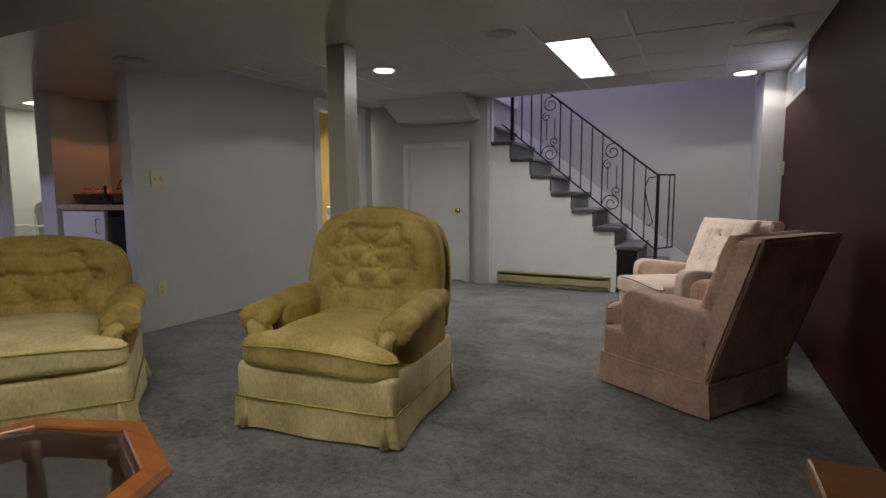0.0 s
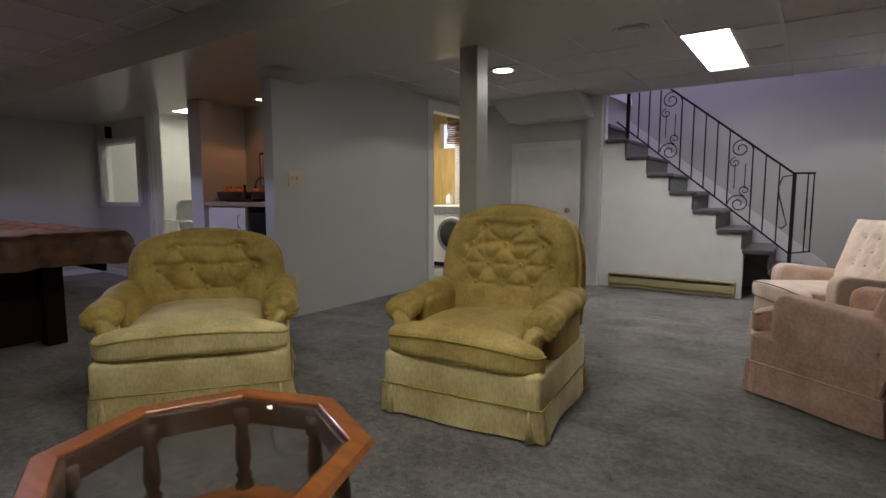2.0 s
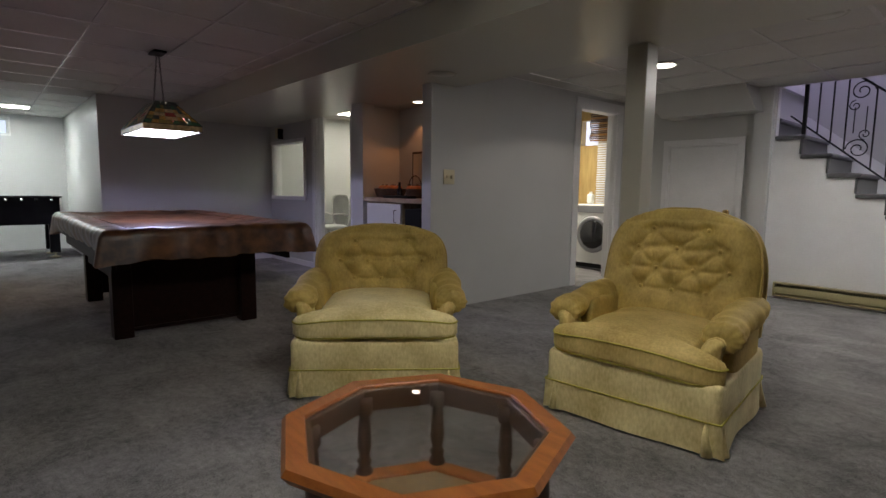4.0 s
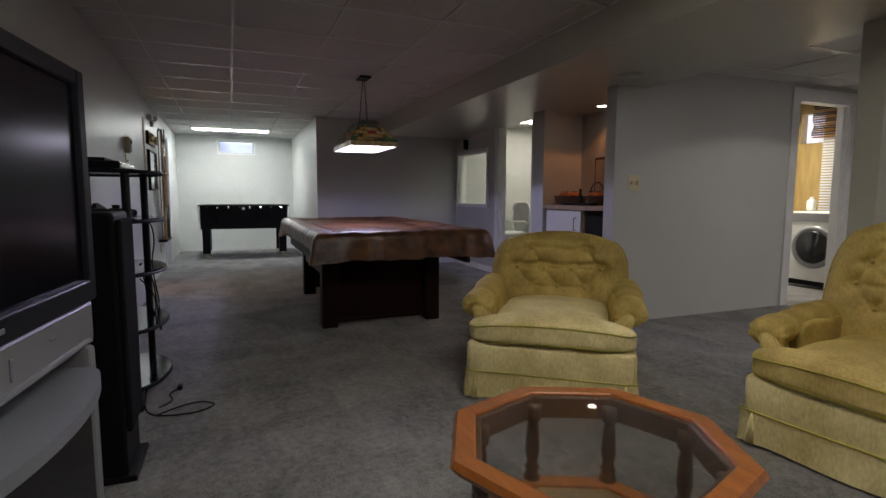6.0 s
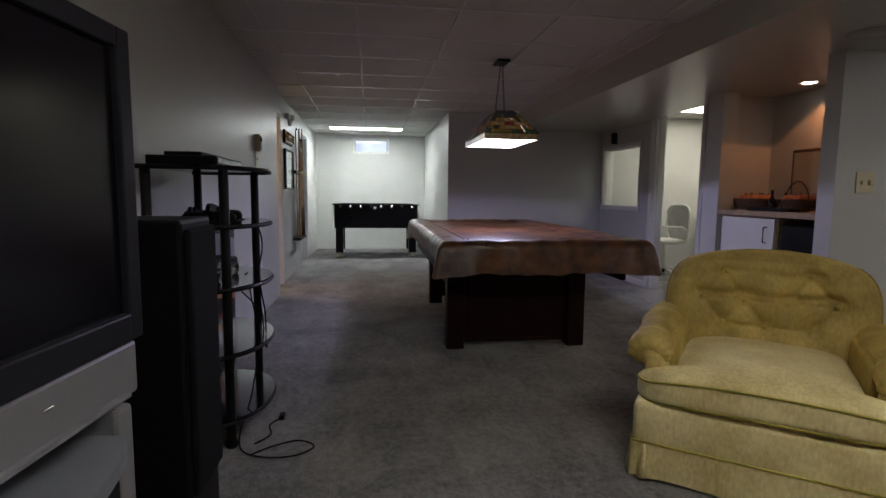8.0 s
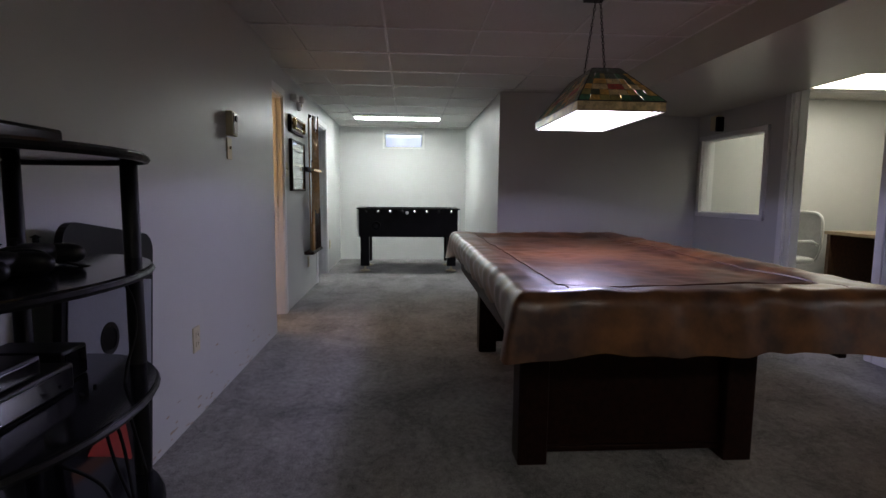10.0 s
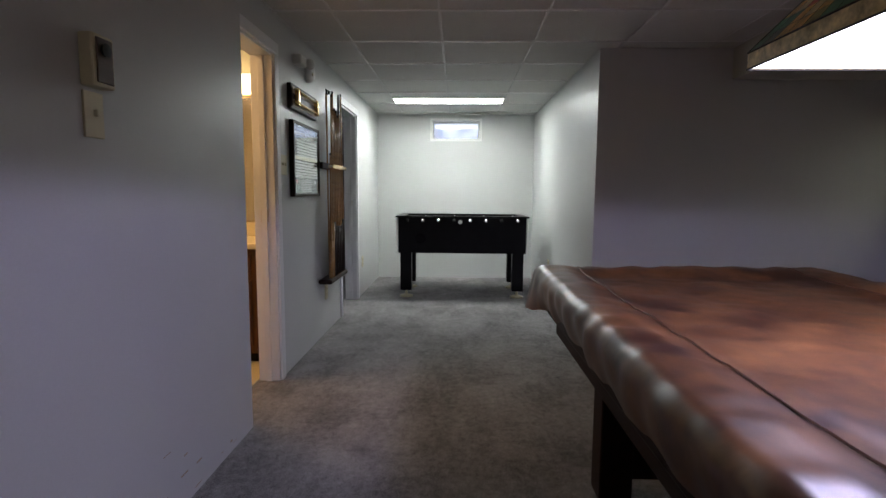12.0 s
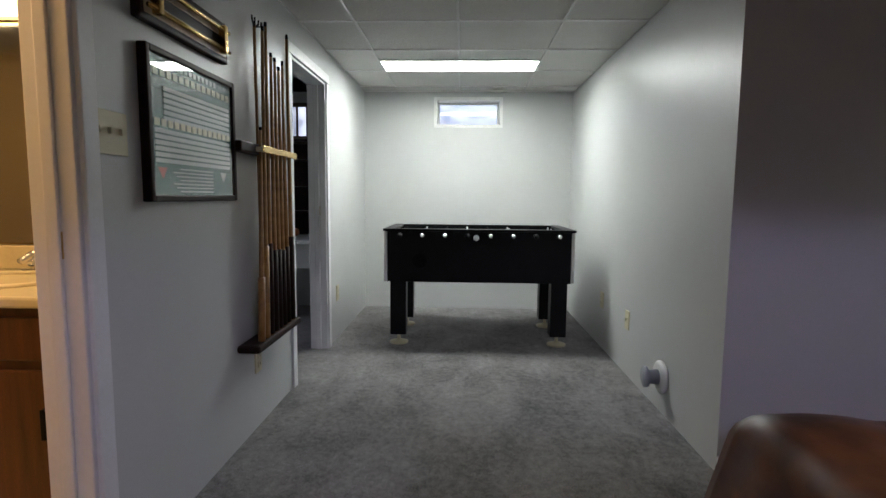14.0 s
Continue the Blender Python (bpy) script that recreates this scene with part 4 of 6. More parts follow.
octo_frame(R8 - 0.068, R8, 0.372, 0.412, "frame_rail", M_OAK)
octo_frame(R8 - 0.085, R8 - 0.066, 0.33, 0.398, "apron", M_TURNED, 0.003)
octo_frame(R8 - 0.13, R8 - 0.065, 0.10, 0.125, "shelf_rail", M_OAK, 0.006)
bm = bmesh.new()
a, b = [bm.verts.new(v) for v in octo(R8 - 0.065, 0.4)], [bm.verts.new(v) for v in octo(R8 - 0.065, 0.406)]
bm.faces.new(a[::-1])
bm.faces.new(b)
for j in range(8):
    bm.faces.new((a[j], a[(j + 1) % 8], b[(j + 1) % 8], b[j]))
gl = part("glass_top", bm, glass_material("smoked_glass", (0.8, 0.8, 0.78)), t, "clear inset glass top")
gl.visible_shadow = False
bm = bmesh.new()
a, b = [bm.verts.new(v) for v in octo(R8 - 0.128, 0.108)], [bm.verts.new(v) for v in octo(R8 - 0.128, 0.116)]
bm.faces.new(a[::-1])
bm.faces.new(b)
for j in range(8):
    bm.faces.new((a[j], a[(j + 1) % 8], b[(j + 1) % 8], b[j]))
part("shelf_panel", bm, M_CANE, t, "woven cane lower shelf")
for v in octo(R8 - 0.085, 0):
    bm = bmesh.new()
    lathe(bm, [(0.018, 0.0), (0.022, 0.02), (0.016, 0.04), (0.026, 0.06), (0.028, 0.10), (0.028, 0.135), (0.018, 0.15), (0.026, 0.165), (0.016, 0.18), (0.024, 0.215), (0.02, 0.29), (0.016, 0.315), (0.026, 0.325), (0.026, 0.35), (0.026, 0.375)], v.x, v.y, 12)
    part("leg", bm, M_TURNED, t, "turned dark brown leg", True)

# ---- pool table with its cover ----
pt = tagged(holder("pool_table"), "dark wooden pool table with square legs", "pool table")
for x, y in ((6.51, 1.50), (6.51, 2.36), (4.99, 1.55), (4.99, 2.36)):
    part("leg", rboxes(0.006, (x, x + 0.12, y, y + 0.12, 0, 0.56)), M_DARKWOOD, pt)
for n_, q in (("end_panel", (6.555, 6.58, 1.62, 2.36, 0.06, 0.56)), ("end_panel", (5.03, 5.055, 1.67, 2.36, 0.06, 0.56)), ("bottom_rail", (6.55, 6.59, 1.62, 2.36, 0.035, 0.06)), ("side_panel", (5.11, 6.51, 1.57, 1.60, 0.36, 0.56)), ("side_panel", (5.11, 6.51, 2.40, 2.43, 0.36, 0.56)), ("skirt_board", (4.62, 6.84, 1.47, 1.50, 0.5, 0.60)), ("skirt_board", (4.62, 6.84, 2.64, 2.67, 0.5, 0.60))):
    part(n_, rboxes(0.004, q), M_DARKWOOD, pt)
PX0, PX1, PY0, PY1 = 4.41, 6.98, 1.42, 2.74
part("slate_bed", rboxes(0.01, (PX0 + 0.1, PX1 - 0.1, PY0 + 0.1, PY1 - 0.1, 0.56, 0.70)), M_DARKWOOD, pt)
for q in ((PX0, PX1, PY0, PY0 + 0.13, 0.60, 0.765), (PX0, PX1, PY1 - 0.13, PY1, 0.60, 0.765), (PX0, PX0 + 0.13, PY0 + 0.13, PY1 - 0.13, 0.60, 0.765), (PX1 - 0.13, PX1, PY0 + 0.13, PY1 - 0.13, 0.60, 0.765)):
    part("cushion_rail", rboxes(0.012, q), M_DARKWOOD, pt)
# cover: a sheet draped over the rails, hanging with folds and flared corners
bm = bmesh.new()
NX, NY, HN = 150, 84, 10
E = 0.035


def cover_top(x, y):
    dx = min(x - PX0, PX1 - x)
    dy = min(y - PY0, PY1 - y)
    e = min(dx, dy)
    sag = 0.028 * max(0, min(1, (e - 0.11) / 0.12))
    wr = 0.010 * noise.noise(Vector((x * 3, y * 4.5, 0))) + 0.006 * noise.noise(Vector((x * 8, y * 7, 4))) + 0.0025 * noise.noise(Vector((x * 17, y * 15, 7)))
    if e < 0.2:
        wr += 0.003 * math.sin((x if dy < dx else y) * 38 + 3 * noise.noise(Vector((x * 3, y * 3, 9)))) * (1 - e / 0.2) ** 1.5
    rnd = 0.03 * (1 - min(1, e / 0.035)) ** 2
    return 0.782 - sag + wr - rnd


grid = [[bm.verts.new((PX0 - 0.02 + (PX1 - PX0 + 0.04) * i / NX, PY0 - 0.02 + (PY1 - PY0 + 0.04) * j / NY, cover_top(PX0 + (PX1 - PX0) * i / NX, PY0 + (PY1 - PY0) * j / NY))) for i in range(NX + 1)] for j in range(NY + 1)]
for j in range(NY):
    for i in range(NX):
        bm.faces.new((grid[j][i], grid[j][i + 1], grid[j + 1][i + 1], grid[j + 1][i]))
loop = [(grid[0][i], (0, -1)) for i in range(NX)] + [(grid[j][NX], (1, 0)) for j in range(NY)] + [(grid[NY][i], (0, 1)) for i in range(NX, 0, -1)] + [(grid[j][0], (-1, 0)) for j in range(NY, 0, -1)]
k = len(loop)
prev = [v for v, _ in loop]
corners = [Vector((a, b, 0)) for a in (PX0, PX1) for b in (PY0, PY1)]
for r in range(1, HN + 1):
    f = r / HN
    cur = []
    for idx, (v, nrm_) in enumerate(loop):
        cd = min((v.co - c_).xy.length for c_ in corners)
        ck = math.exp(-(cd / 0.16) ** 2)
        cen = Vector(((PX0 + PX1) / 2, (PY0 + PY1) / 2, 0))
        diag = (Vector((1 if v.co.x > cen.x else -1, 1 if v.co.y > cen.y else -1, 0))).normalized()
        o = Vector((nrm_[0], nrm_[1], 0)) * (0.004 + 0.022 * f) * (1 - ck) + diag * ck * (0.005 + 0.055 * f)
        s = v.co.x if nrm_[1] else v.co.y
        w_ = 0.007 * f * math.sin(s * 21 + 2 * noise.noise(Vector((s * 2, 0, nrm_[0] + 3)))) + 0.004 * math.sin(s * 38 + 3 * noise.noise(Vector((s * 3, 1, 2)))) * (1 - f)
        o += Vector((nrm_[0], nrm_[1], 0)) * (w_ - (0.045 * f * f * (1 - ck) if nrm_[1] else 0))
        drop = ((0.125 if nrm_[1] else 0.175) * (1 - ck) + 0.195 * ck + 0.005 * math.sin(s * 7)) * f
        cur.append(bm.verts.new((v.co.x + o.x, v.co.y + o.y, v.co.z - drop)))
    for j in range(k):
        bm.faces.new((prev[j], prev[(j + 1) % k], cur[(j + 1) % k], cur[j]))
    prev = cur
cv = tagged(holder("table_cover"), "brown mottled vinyl cover draped over the pool table", "table cover")
part("sheet", bm, M_LEATHER, cv, smooth=True)
M_SEAM = mat("cover_seam", (0.09, 0.03, 0.018), 0.5)
for yy in (PY0 + 0.17, PY1 - 0.17):
    bm = bmesh.new()
    sweep(bm, [(x, yy, cover_top(x, yy) + 0.0015) for x in [PX0 + 0.01 + (PX1 - PX0 - 0.02) * i / 60 for i in range(61)]], 0.0028, 5)
    part("seam", bm, M_SEAM, cv)
bm = bmesh.new()
sweep(bm, [(PX1 - 0.17, y, cover_top(PX1 - 0.17, y) + 0.0015) for y in [PY0 + 0.18 + (PY1 - PY0 - 0.36) * i / 40 for i in range(41)]], 0.0028, 5)
part("seam", bm, M_SEAM, cv)

# ---- stained-glass pool lamp ----
lp = tagged(holder("pool_table_lamp"), "leaded stained-glass lamp hung on chains over the pool table, lit", "ceiling lamp")
LX0, LX1, LY0, LY1, LZ = 5.40, 6.20, 1.83, 2.25, 1.475
TX0, TX1, TY0, TY1, TZ = 5.62, 5.98, 1.97, 2.11, 1.715
LC = [mat("stained_glass_" + n_, c_, 0.32, var=0.35, scale=25, fine=90, bump=0.2) for n_, c_ in (("green", (0.05, 0.22, 0.10)), ("amber", (0.75, 0.45, 0.10)), ("red", (0.55, 0.05, 0.03)), ("dark", (0.06, 0.09, 0.06)), ("olive", (0.35, 0.30, 0.08)), ("cream", (0.75, 0.6, 0.3)))]
M_LEAD = mat("lead_came", (0.03, 0.028, 0.025), 0.4, metal=0.6)
lo = [Vector(p_) for p_ in ((LX0, LY0, LZ + 0.045), (LX1, LY0, LZ + 0.045), (LX1, LY1, LZ + 0.045), (LX0, LY1, LZ + 0.045))]
hi = [Vector(p_) for p_ in ((TX0, TY0, TZ), (TX1, TY0, TZ), (TX1, TY1, TZ), (TX0, TY1, TZ))]
rnd = random.Random(5)
lead = bmesh.new()
for s in range(4):
    a0, a1, b0, b1 = lo[s], lo[(s + 1) % 4], hi[s], hi[(s + 1) % 4]
    nc = 14 if s % 2 == 0 else 8
    P = lambda u, v: (a0.lerp(a1, u)).lerp(b0.lerp(b1, u), v)
    nn = (a1 - a0).cross(b0 - a0).normalized()
    for r in range(6):
        for c_ in range(nc):
            u0, u1, v0, v1 = c_ / nc, (c_ + 1) / nc, r / 6, (r + 1) / 6
            uc = abs((c_ + 0.5) / nc * (2 if s % 2 == 0 else 1) % 1 - 0.5)
            dd = uc * 5 + abs(r - 2.0)
            ci = 2 if dd < 0.9 else 5 if dd < 1.6 else 1 if dd < 2.2 and r < 4 else rnd.choice((0, 0, 3, 4, 0, 1)) if r < 5 else 3
            m_ = bmesh.new()
            q = [P(u0, v0), P(u1, v0), P(u1, v1), P(u0, v1)]
            j = rnd.uniform(-0.12, 0.12) / nc
            q[3] += (a1 - a0) * j
            m_.faces.new([m_.verts.new(v_ + nn * 0.001) for v_ in q])
            part("glass_pane", m_, LC[ci], lp)
            sweep(lead, [q[0], q[1]], 0.0016, 4)
            sweep(lead, [q[1], q[2]], 0.0016, 4)
    # skirt band of the shade
    bb = bmesh.new()
    o0, o1 = a0 - Vector((0, 0, 0.045)), a1 - Vector((0, 0, 0.045))
    bb.faces.new([bb.verts.new(v_) for v_ in (o0, o1, a1, a0)])
    part("band", bb, LC[5], lp, "cream glass lower band")
    sweep(lead, [o0, o1], 0.003, 5)
    sweep(lead, [a0, a1], 0.003, 5)
    sweep(lead, [a0, b0], 0.003, 5)
    sweep(lead, [b0, b1], 0.003, 5)
part("leading", lead, M_LEAD, lp)
part("inner_shade", boxes((TX0, TX1, TY0, TY1, TZ - 0.004, TZ)), M_LEAD, lp)
part("diffuser", boxes((LX0 + 0.004, LX1 - 0.004, LY0 + 0.004, LY1 - 0.004, LZ + 0.004, LZ + 0.008)), M_POOLPANEL, lp, "glowing white diffuser")
part("ceiling_plate", rboxes(0.004, (5.73, 5.91, 1.99, 2.09, 2.112, 2.13)), M_BLACK, lp)
for xa, xb in ((5.79, 5.66), (5.85, 5.98)):
    n_ = 22
    for i in range(n_):
        f0, f1 = i / n_, (i + 1.25) / n_
        pa, pb = Vector((xa, 2.04, 2.112)).lerp(Vector((xb, 2.03, TZ)), f0), Vector((xa, 2.04, 2.112)).lerp(Vector((xb, 2.03, TZ)), min(1, f1))
        bm = bmesh.new()
        off = Vector((0.0055, 0, 0)) if i % 2 else Vector((0, 0.0055, 0))
        mid = (pa + pb) / 2
        sweep(bm, [pa, pa.lerp(mid, 0.5) + off, mid + off, pb.lerp(mid, 0.5) + off, pb, pb.lerp(mid, 0.5) - off, mid - off, pa.lerp(mid, 0.5) - off], 0.0022, 4, closed=True)
        part("chain_link", bm, M_IRON, lp)

# ---- foosball table ----
fb = tagged(holder("foosball_table"), "black foosball table with white corner strips, chrome rods and levelling feet", "foosball table")
FX0, FX1, FY0, FY1 = 0.66, 1.36, 0.37, 1.77
for q in ((FX1 - 0.03, FX1, FY0, FY1, 0.48, 0.86), (FX0, FX0 + 0.03, FY0, FY1, 0.48, 0.86), (FX0 + 0.03, FX1 - 0.03, FY0, FY0 + 0.03, 0.48, 0.86), (FX0 + 0.03, FX1 - 0.03, FY1 - 0.03, FY1, 0.48, 0.86)):
    part("side_panel", rboxes(0.004, q), M_BLACK, fb)
for q in ((FX1 - 0.07, FX1 + 0.012, FY0 - 0.012, FY1 + 0.012, 0.86, 0.878), (FX0 - 0.012, FX0 + 0.07, FY0 - 0.012, FY1 + 0.012, 0.86, 0.878), (FX0 + 0.07, FX1 - 0.07, FY0 - 0.012, FY0 + 0.07, 0.86, 0.878), (FX0 + 0.07, FX1 - 0.07, FY1 - 0.07, FY1 + 0.012, 0.86, 0.878)):
    part("top_rail", rboxes(0.004, q), M_BLACK, fb)
part("playfield", boxes((FX0 + 0.03, FX1 - 0.03, FY0 + 0.03, FY1 - 0.03, 0.74, 0.75)), M_GREEN, fb)
part("bottom_panel", boxes((FX0 + 0.03, FX1 - 0.03, FY0 + 0.03, FY1 - 0.03, 0.485, 0.5)), M_BLACK, fb)
for y in (FY0 - 0.006, FY1 - 0.02):
    part("corner_strip", rboxes(0.006, (FX1 - 0.028, FX1 + 0.004, y, y + 0.026, 0.482, 0.858)), M_OFFWHITE, fb, "white corner strip")
for x, y in ((FX1 - 0.12, FY0 + 0.04), (FX1 - 0.12, FY1 - 0.16), (FX0 + 0.0, FY0 + 0.04), (FX0 + 0.0, FY1 - 0.16)):
    lg = part("leg", rboxes(0.005, (x, x + 0.12, y, y + 0.12, 0.075, 0.5)), M_BLACK, fb)
    bm = bmesh.new()
    lathe(bm, [(0.07, 0.0), (0.072, 0.012), (0.04, 0.022), (0.014, 0.03), (0.012, 0.075)], x + 0.06, y + 0.06, 20)
    part("levelling_foot", bm, M_IVORY, lg, "ivory round levelling foot", True)
for i in range(8):
    y = FY0 + 0.115 + i * (FY1 - FY0 - 0.23) / 7
    bm = bmesh.new()
    sweep(bm, [(FX0 - 0.1, y, 0.832), (FX1 + 0.05, y, 0.832)], 0.007, 8)
    rd = part("rod", bm, M_CHROME, fb, smooth=True)
    bm = bmesh.new()
    lathe(bm, [(0.012, FX1 + 0.002), (0.02, FX1 + 0.006), (0.02, FX1 + 0.014), (0.009, FX1 + 0.018), (0.016, FX1 + 0.03), (0.016, FX1 + 0.055), (0.0, FX1 + 0.06)], y, 0.832, 12, "x")
    part("rod_end", bm, M_CHROME if i % 3 else M_BLACK, rd, smooth=True)
    bm = bmesh.new()
    lathe(bm, [(0.016, FX0 - 0.17), (0.019, FX0 - 0.14), (0.014, FX0 - 0.08), (0.01, FX0 - 0.05)], y, 0.832, 10, "x")
    part("handle", bm, M_BLACK, rd, smooth=True)
    for k_ in range((3, 2, 3, 5, 5, 3, 2, 3)[i]):
        nn_ = (3, 2, 3, 5, 5, 3, 2, 3)[i]
        xx = FX0 + 0.1 + (k_ + 0.5) * 0.5 / nn_
        bm = bmesh.new()
        blob(bm, xx, y, 0.825, 0.012, 0.009, 0.045, 3, 3)
        part("player", bm, M_PRINT if i % 2 else M_BLACK, rd, smooth=True)
bm = bmesh.new()
lathe(bm, [(0.05, FX1 - 0.001), (0.058, FX1 + 0.005), (0.05, FX1 + 0.008), (0.04, FX1 + 0.003), (0.0, FX1 + 0.002)], FY0 + 0.26, 0.64, 20, "x")
part("ball_return", bm, M_BLACKMATT, fb, smooth=True)
bm = bmesh.new()
lathe(bm, [(0.016, FX1 - 0.001), (0.022, FX1 + 0.006), (0.0, FX1 + 0.012)], FY0 + 0.68, 0.815, 14, "x")
part("emblem", bm, M_OFFWHITE, fb)
part("score_slide", rboxes(0.003, (FX0 + 0.25, FX0 + 0.4, FY0 - 0.026, FY0 - 0.014, 0.76, 0.85)), M_BLACK, fb)




def cable(pts, parent, name="cable", r=0.0035):
    """A thin cable through the points, rounded between them."""
    pts = [Vector(p_) for p_ in pts]
    out = []
    for i in range(len(pts) - 1):
        p0, p1, p2, p3 = pts[max(0, i - 1)], pts[i], pts[i + 1], pts[min(len(pts) - 1, i + 2)]
        for j in range(8):
            f = j / 8
            out.append(0.5 * ((2 * p1) + (p2 - p0) * f + (2 * p0 - 5 * p1 + 4 * p2 - p3) * f * f + (3 * p1 - p0 - 3 * p2 + p3) * f ** 3))
    out.append(pts[-1])
    bm = bmesh.new()
    sweep(bm, out, r, 5)
    return part(name, bm, M_BLACKMATT, parent, smooth=True)


# ---- television on its stand, angled to the seats ----
TVM = pose(8.81, 0.45, 0, 0, 0, -6.5)
tv = tagged(holder("television"), "large black-framed rear-projection television with a silver base, off", "television")
part("cabinet", rboxes(0.012, (0.0, 1.28, -0.16, -0.02, 0.56, 1.455)), M_BEZEL, tv)
for q in ((0.0, 0.055, -0.03, 0.012, 0.705, 1.46), (1.225, 1.28, -0.03, 0.012, 0.705, 1.46), (0.055, 1.225, -0.03, 0.012, 1.41, 1.46), (0.055, 1.225, -0.03, 0.016, 0.705, 0.775)):
    part("bezel", rboxes(0.006, q), M_BEZEL, tv)
part("screen", boxes((0.05, 1.23, -0.02, -0.004, 0.77, 1.415)), M_SCREEN, tv)
part("badge", rboxes(0.002, (0.60, 0.68, 0.015, 0.019, 0.733, 0.747)), M_SILVER, tv)
part("lower_panel", rboxes(0.01, (0.02, 1.26, -0.03, 0.004, 0.565, 0.70)), M_SILVER, tv, "silver plastic lower panel")
part("control_slot", rboxes(0.004, (0.55, 0.565, 0.003, 0.009, 0.60, 0.66)), M_GREY, tv)
part("indicator", rboxes(0.002, (0.32, 0.35, 0.003, 0.008, 0.645, 0.652)), M_CHROME, tv)
tv.matrix_world = TVM @ Matrix.Translation((0, 0, 0.085)) @ Matrix.Diagonal((0.92, 1, 0.91, 1))
sd = tagged(holder("television_stand"), "silver and grey television stand with a curved shelf", "television stand")
part("side_panel", rboxes(0.012, (0.10, 0.16, -0.16, 0.03, 0.0, 0.55)), M_SILVER, sd)
part("side_panel", rboxes(0.012, (1.12, 1.18, -0.16, 0.03, 0.0, 0.55)), M_SILVER, sd)
part("back_panel", rboxes(0.006, (0.16, 1.12, -0.16, -0.13, 0.0, 0.55)), M_BEZEL, sd)
part("top_panel", rboxes(0.006, (0.08, 1.2, -0.16, 0.02, 0.552, 0.562)), M_SILVER, sd)
for z, g in ((0.47, 0.10), (0.05, 0.06)):
    bm = bmesh.new()
    n_ = 24
    a = [bm.verts.new((0.16, -0.12, z))] + [bm.verts.new((0.16 + 0.96 * i / n_, 0.035 + g * math.sin(math.pi * i / n_) ** 0.6, z)) for i in range(n_ + 1)] + [bm.verts.new((1.12, -0.12, z))]
    b = [bm.verts.new(v.co + Vector((0, 0.0, 0.03))) for v in a]
    bm.faces.new(a[::-1])
    bm.faces.new(b)
    for j in range(len(a)):
        bm.faces.new((a[j], a[(j + 1) % len(a)], b[(j + 1) % len(a)], b[j]))
    part("shelf", bm, M_GREY, sd, "grey bow-fronted shelf")
bm = bmesh.new()
box(bm, 0.165, 1.115, 0.02, 0.026, 0.10, 0.46)
gp = part("glass_door", bm, M_GLOSSBLACK, sd, "dark glass door")
sd.matrix_world = TVM @ Matrix.Diagonal((0.9, 1, 1.095, 1))

# ---- tower speaker ----
sp = tagged(holder("tower_speaker"), "tall black floor-standing loudspeaker", "loudspeaker")
part("cabinet", rboxes(0.012, (8.33, 8.60, 0.12, 0.48, 0.02, 0.985)), M_BLACK, sp)
part("grille", rboxes(0.01, (8.345, 8.585, 0.478, 0.50, 0.18, 0.96)), M_BLACKMATT, sp, "black cloth grille")
part("plinth", rboxes(0.006, (8.32, 8.61, 0.11, 0.51, 0.0, 0.022)), M_BLACK, sp)

# ---- glass shelf rack ----
rk = tagged(holder("shelf_rack"), "black rack with five D-shaped glass shelves and round posts", "shelf rack")
RX0, RX1, RY0, RY1 = 7.28, 7.96, 0.09, 0.40
SZ = (0.11, 0.39, 0.665, 0.92, 1.155)
for z in SZ:
    bm = bmesh.new()
    n_ = 22
    out = [(RX0 - 0.02, RY0)] + [(7.62 - 0.36 * math.cos(math.pi * i / n_), RY0 + 0.14 + 0.30 * math.sin(math.pi * i / n_) ** 0.8) for i in range(n_ + 1)] + [(RX1 + 0.02, RY0)]
    a = [bm.verts.new((x, y, z)) for x, y in out]
    b = [bm.verts.new((x, y, z + 0.01)) for x, y in out]
    bm.faces.new(a[::-1])
    bm.faces.new(b)
    for j in range(len(a)):
        bm.faces.new((a[j], a[(j + 1) % len(a)], b[(j + 1) % len(a)], b[j]))
    sh = part("shelf", bm, M_GLOSSBLACK, rk, "black glass shelf")
    bm = bmesh.new()
    sweep(bm, [(x, y, z - 0.002) for x, y in out], 0.008, 6)
    part("rim", bm, M_BLACK, sh)
for x, y in ((7.90, 0.41), (7.34, 0.41), (7.93, 0.13), (7.31, 0.13)):
    bm = bmesh.new()
    lathe(bm, [(0.024, 0.0), (0.03, 0.015), (0.018, 0.04), (0.019, 0.06), (0.019, 1.15), (0.012, 1.16)], x, y, 14)
    part("post", bm, M_BLACK, rk, smooth=True)
SH = [z + 0.0105 for z in SZ]


def device(name, label, cat, q, z, r=0.006, material=None, face=True):
    o = tagged(holder(name), label, cat)
    part("case", rboxes(r, (q[0], q[1], q[2], q[3], z, z + q[4])), material or M_BLACK, o)
    if face:
        part("front", rboxes(0.002, (q[0] + 0.01, q[1] - 0.01, q[3], q[3] + 0.004, z + 0.006, z + q[4] - 0.006)), M_GLOSSBLACK, o)
    return o


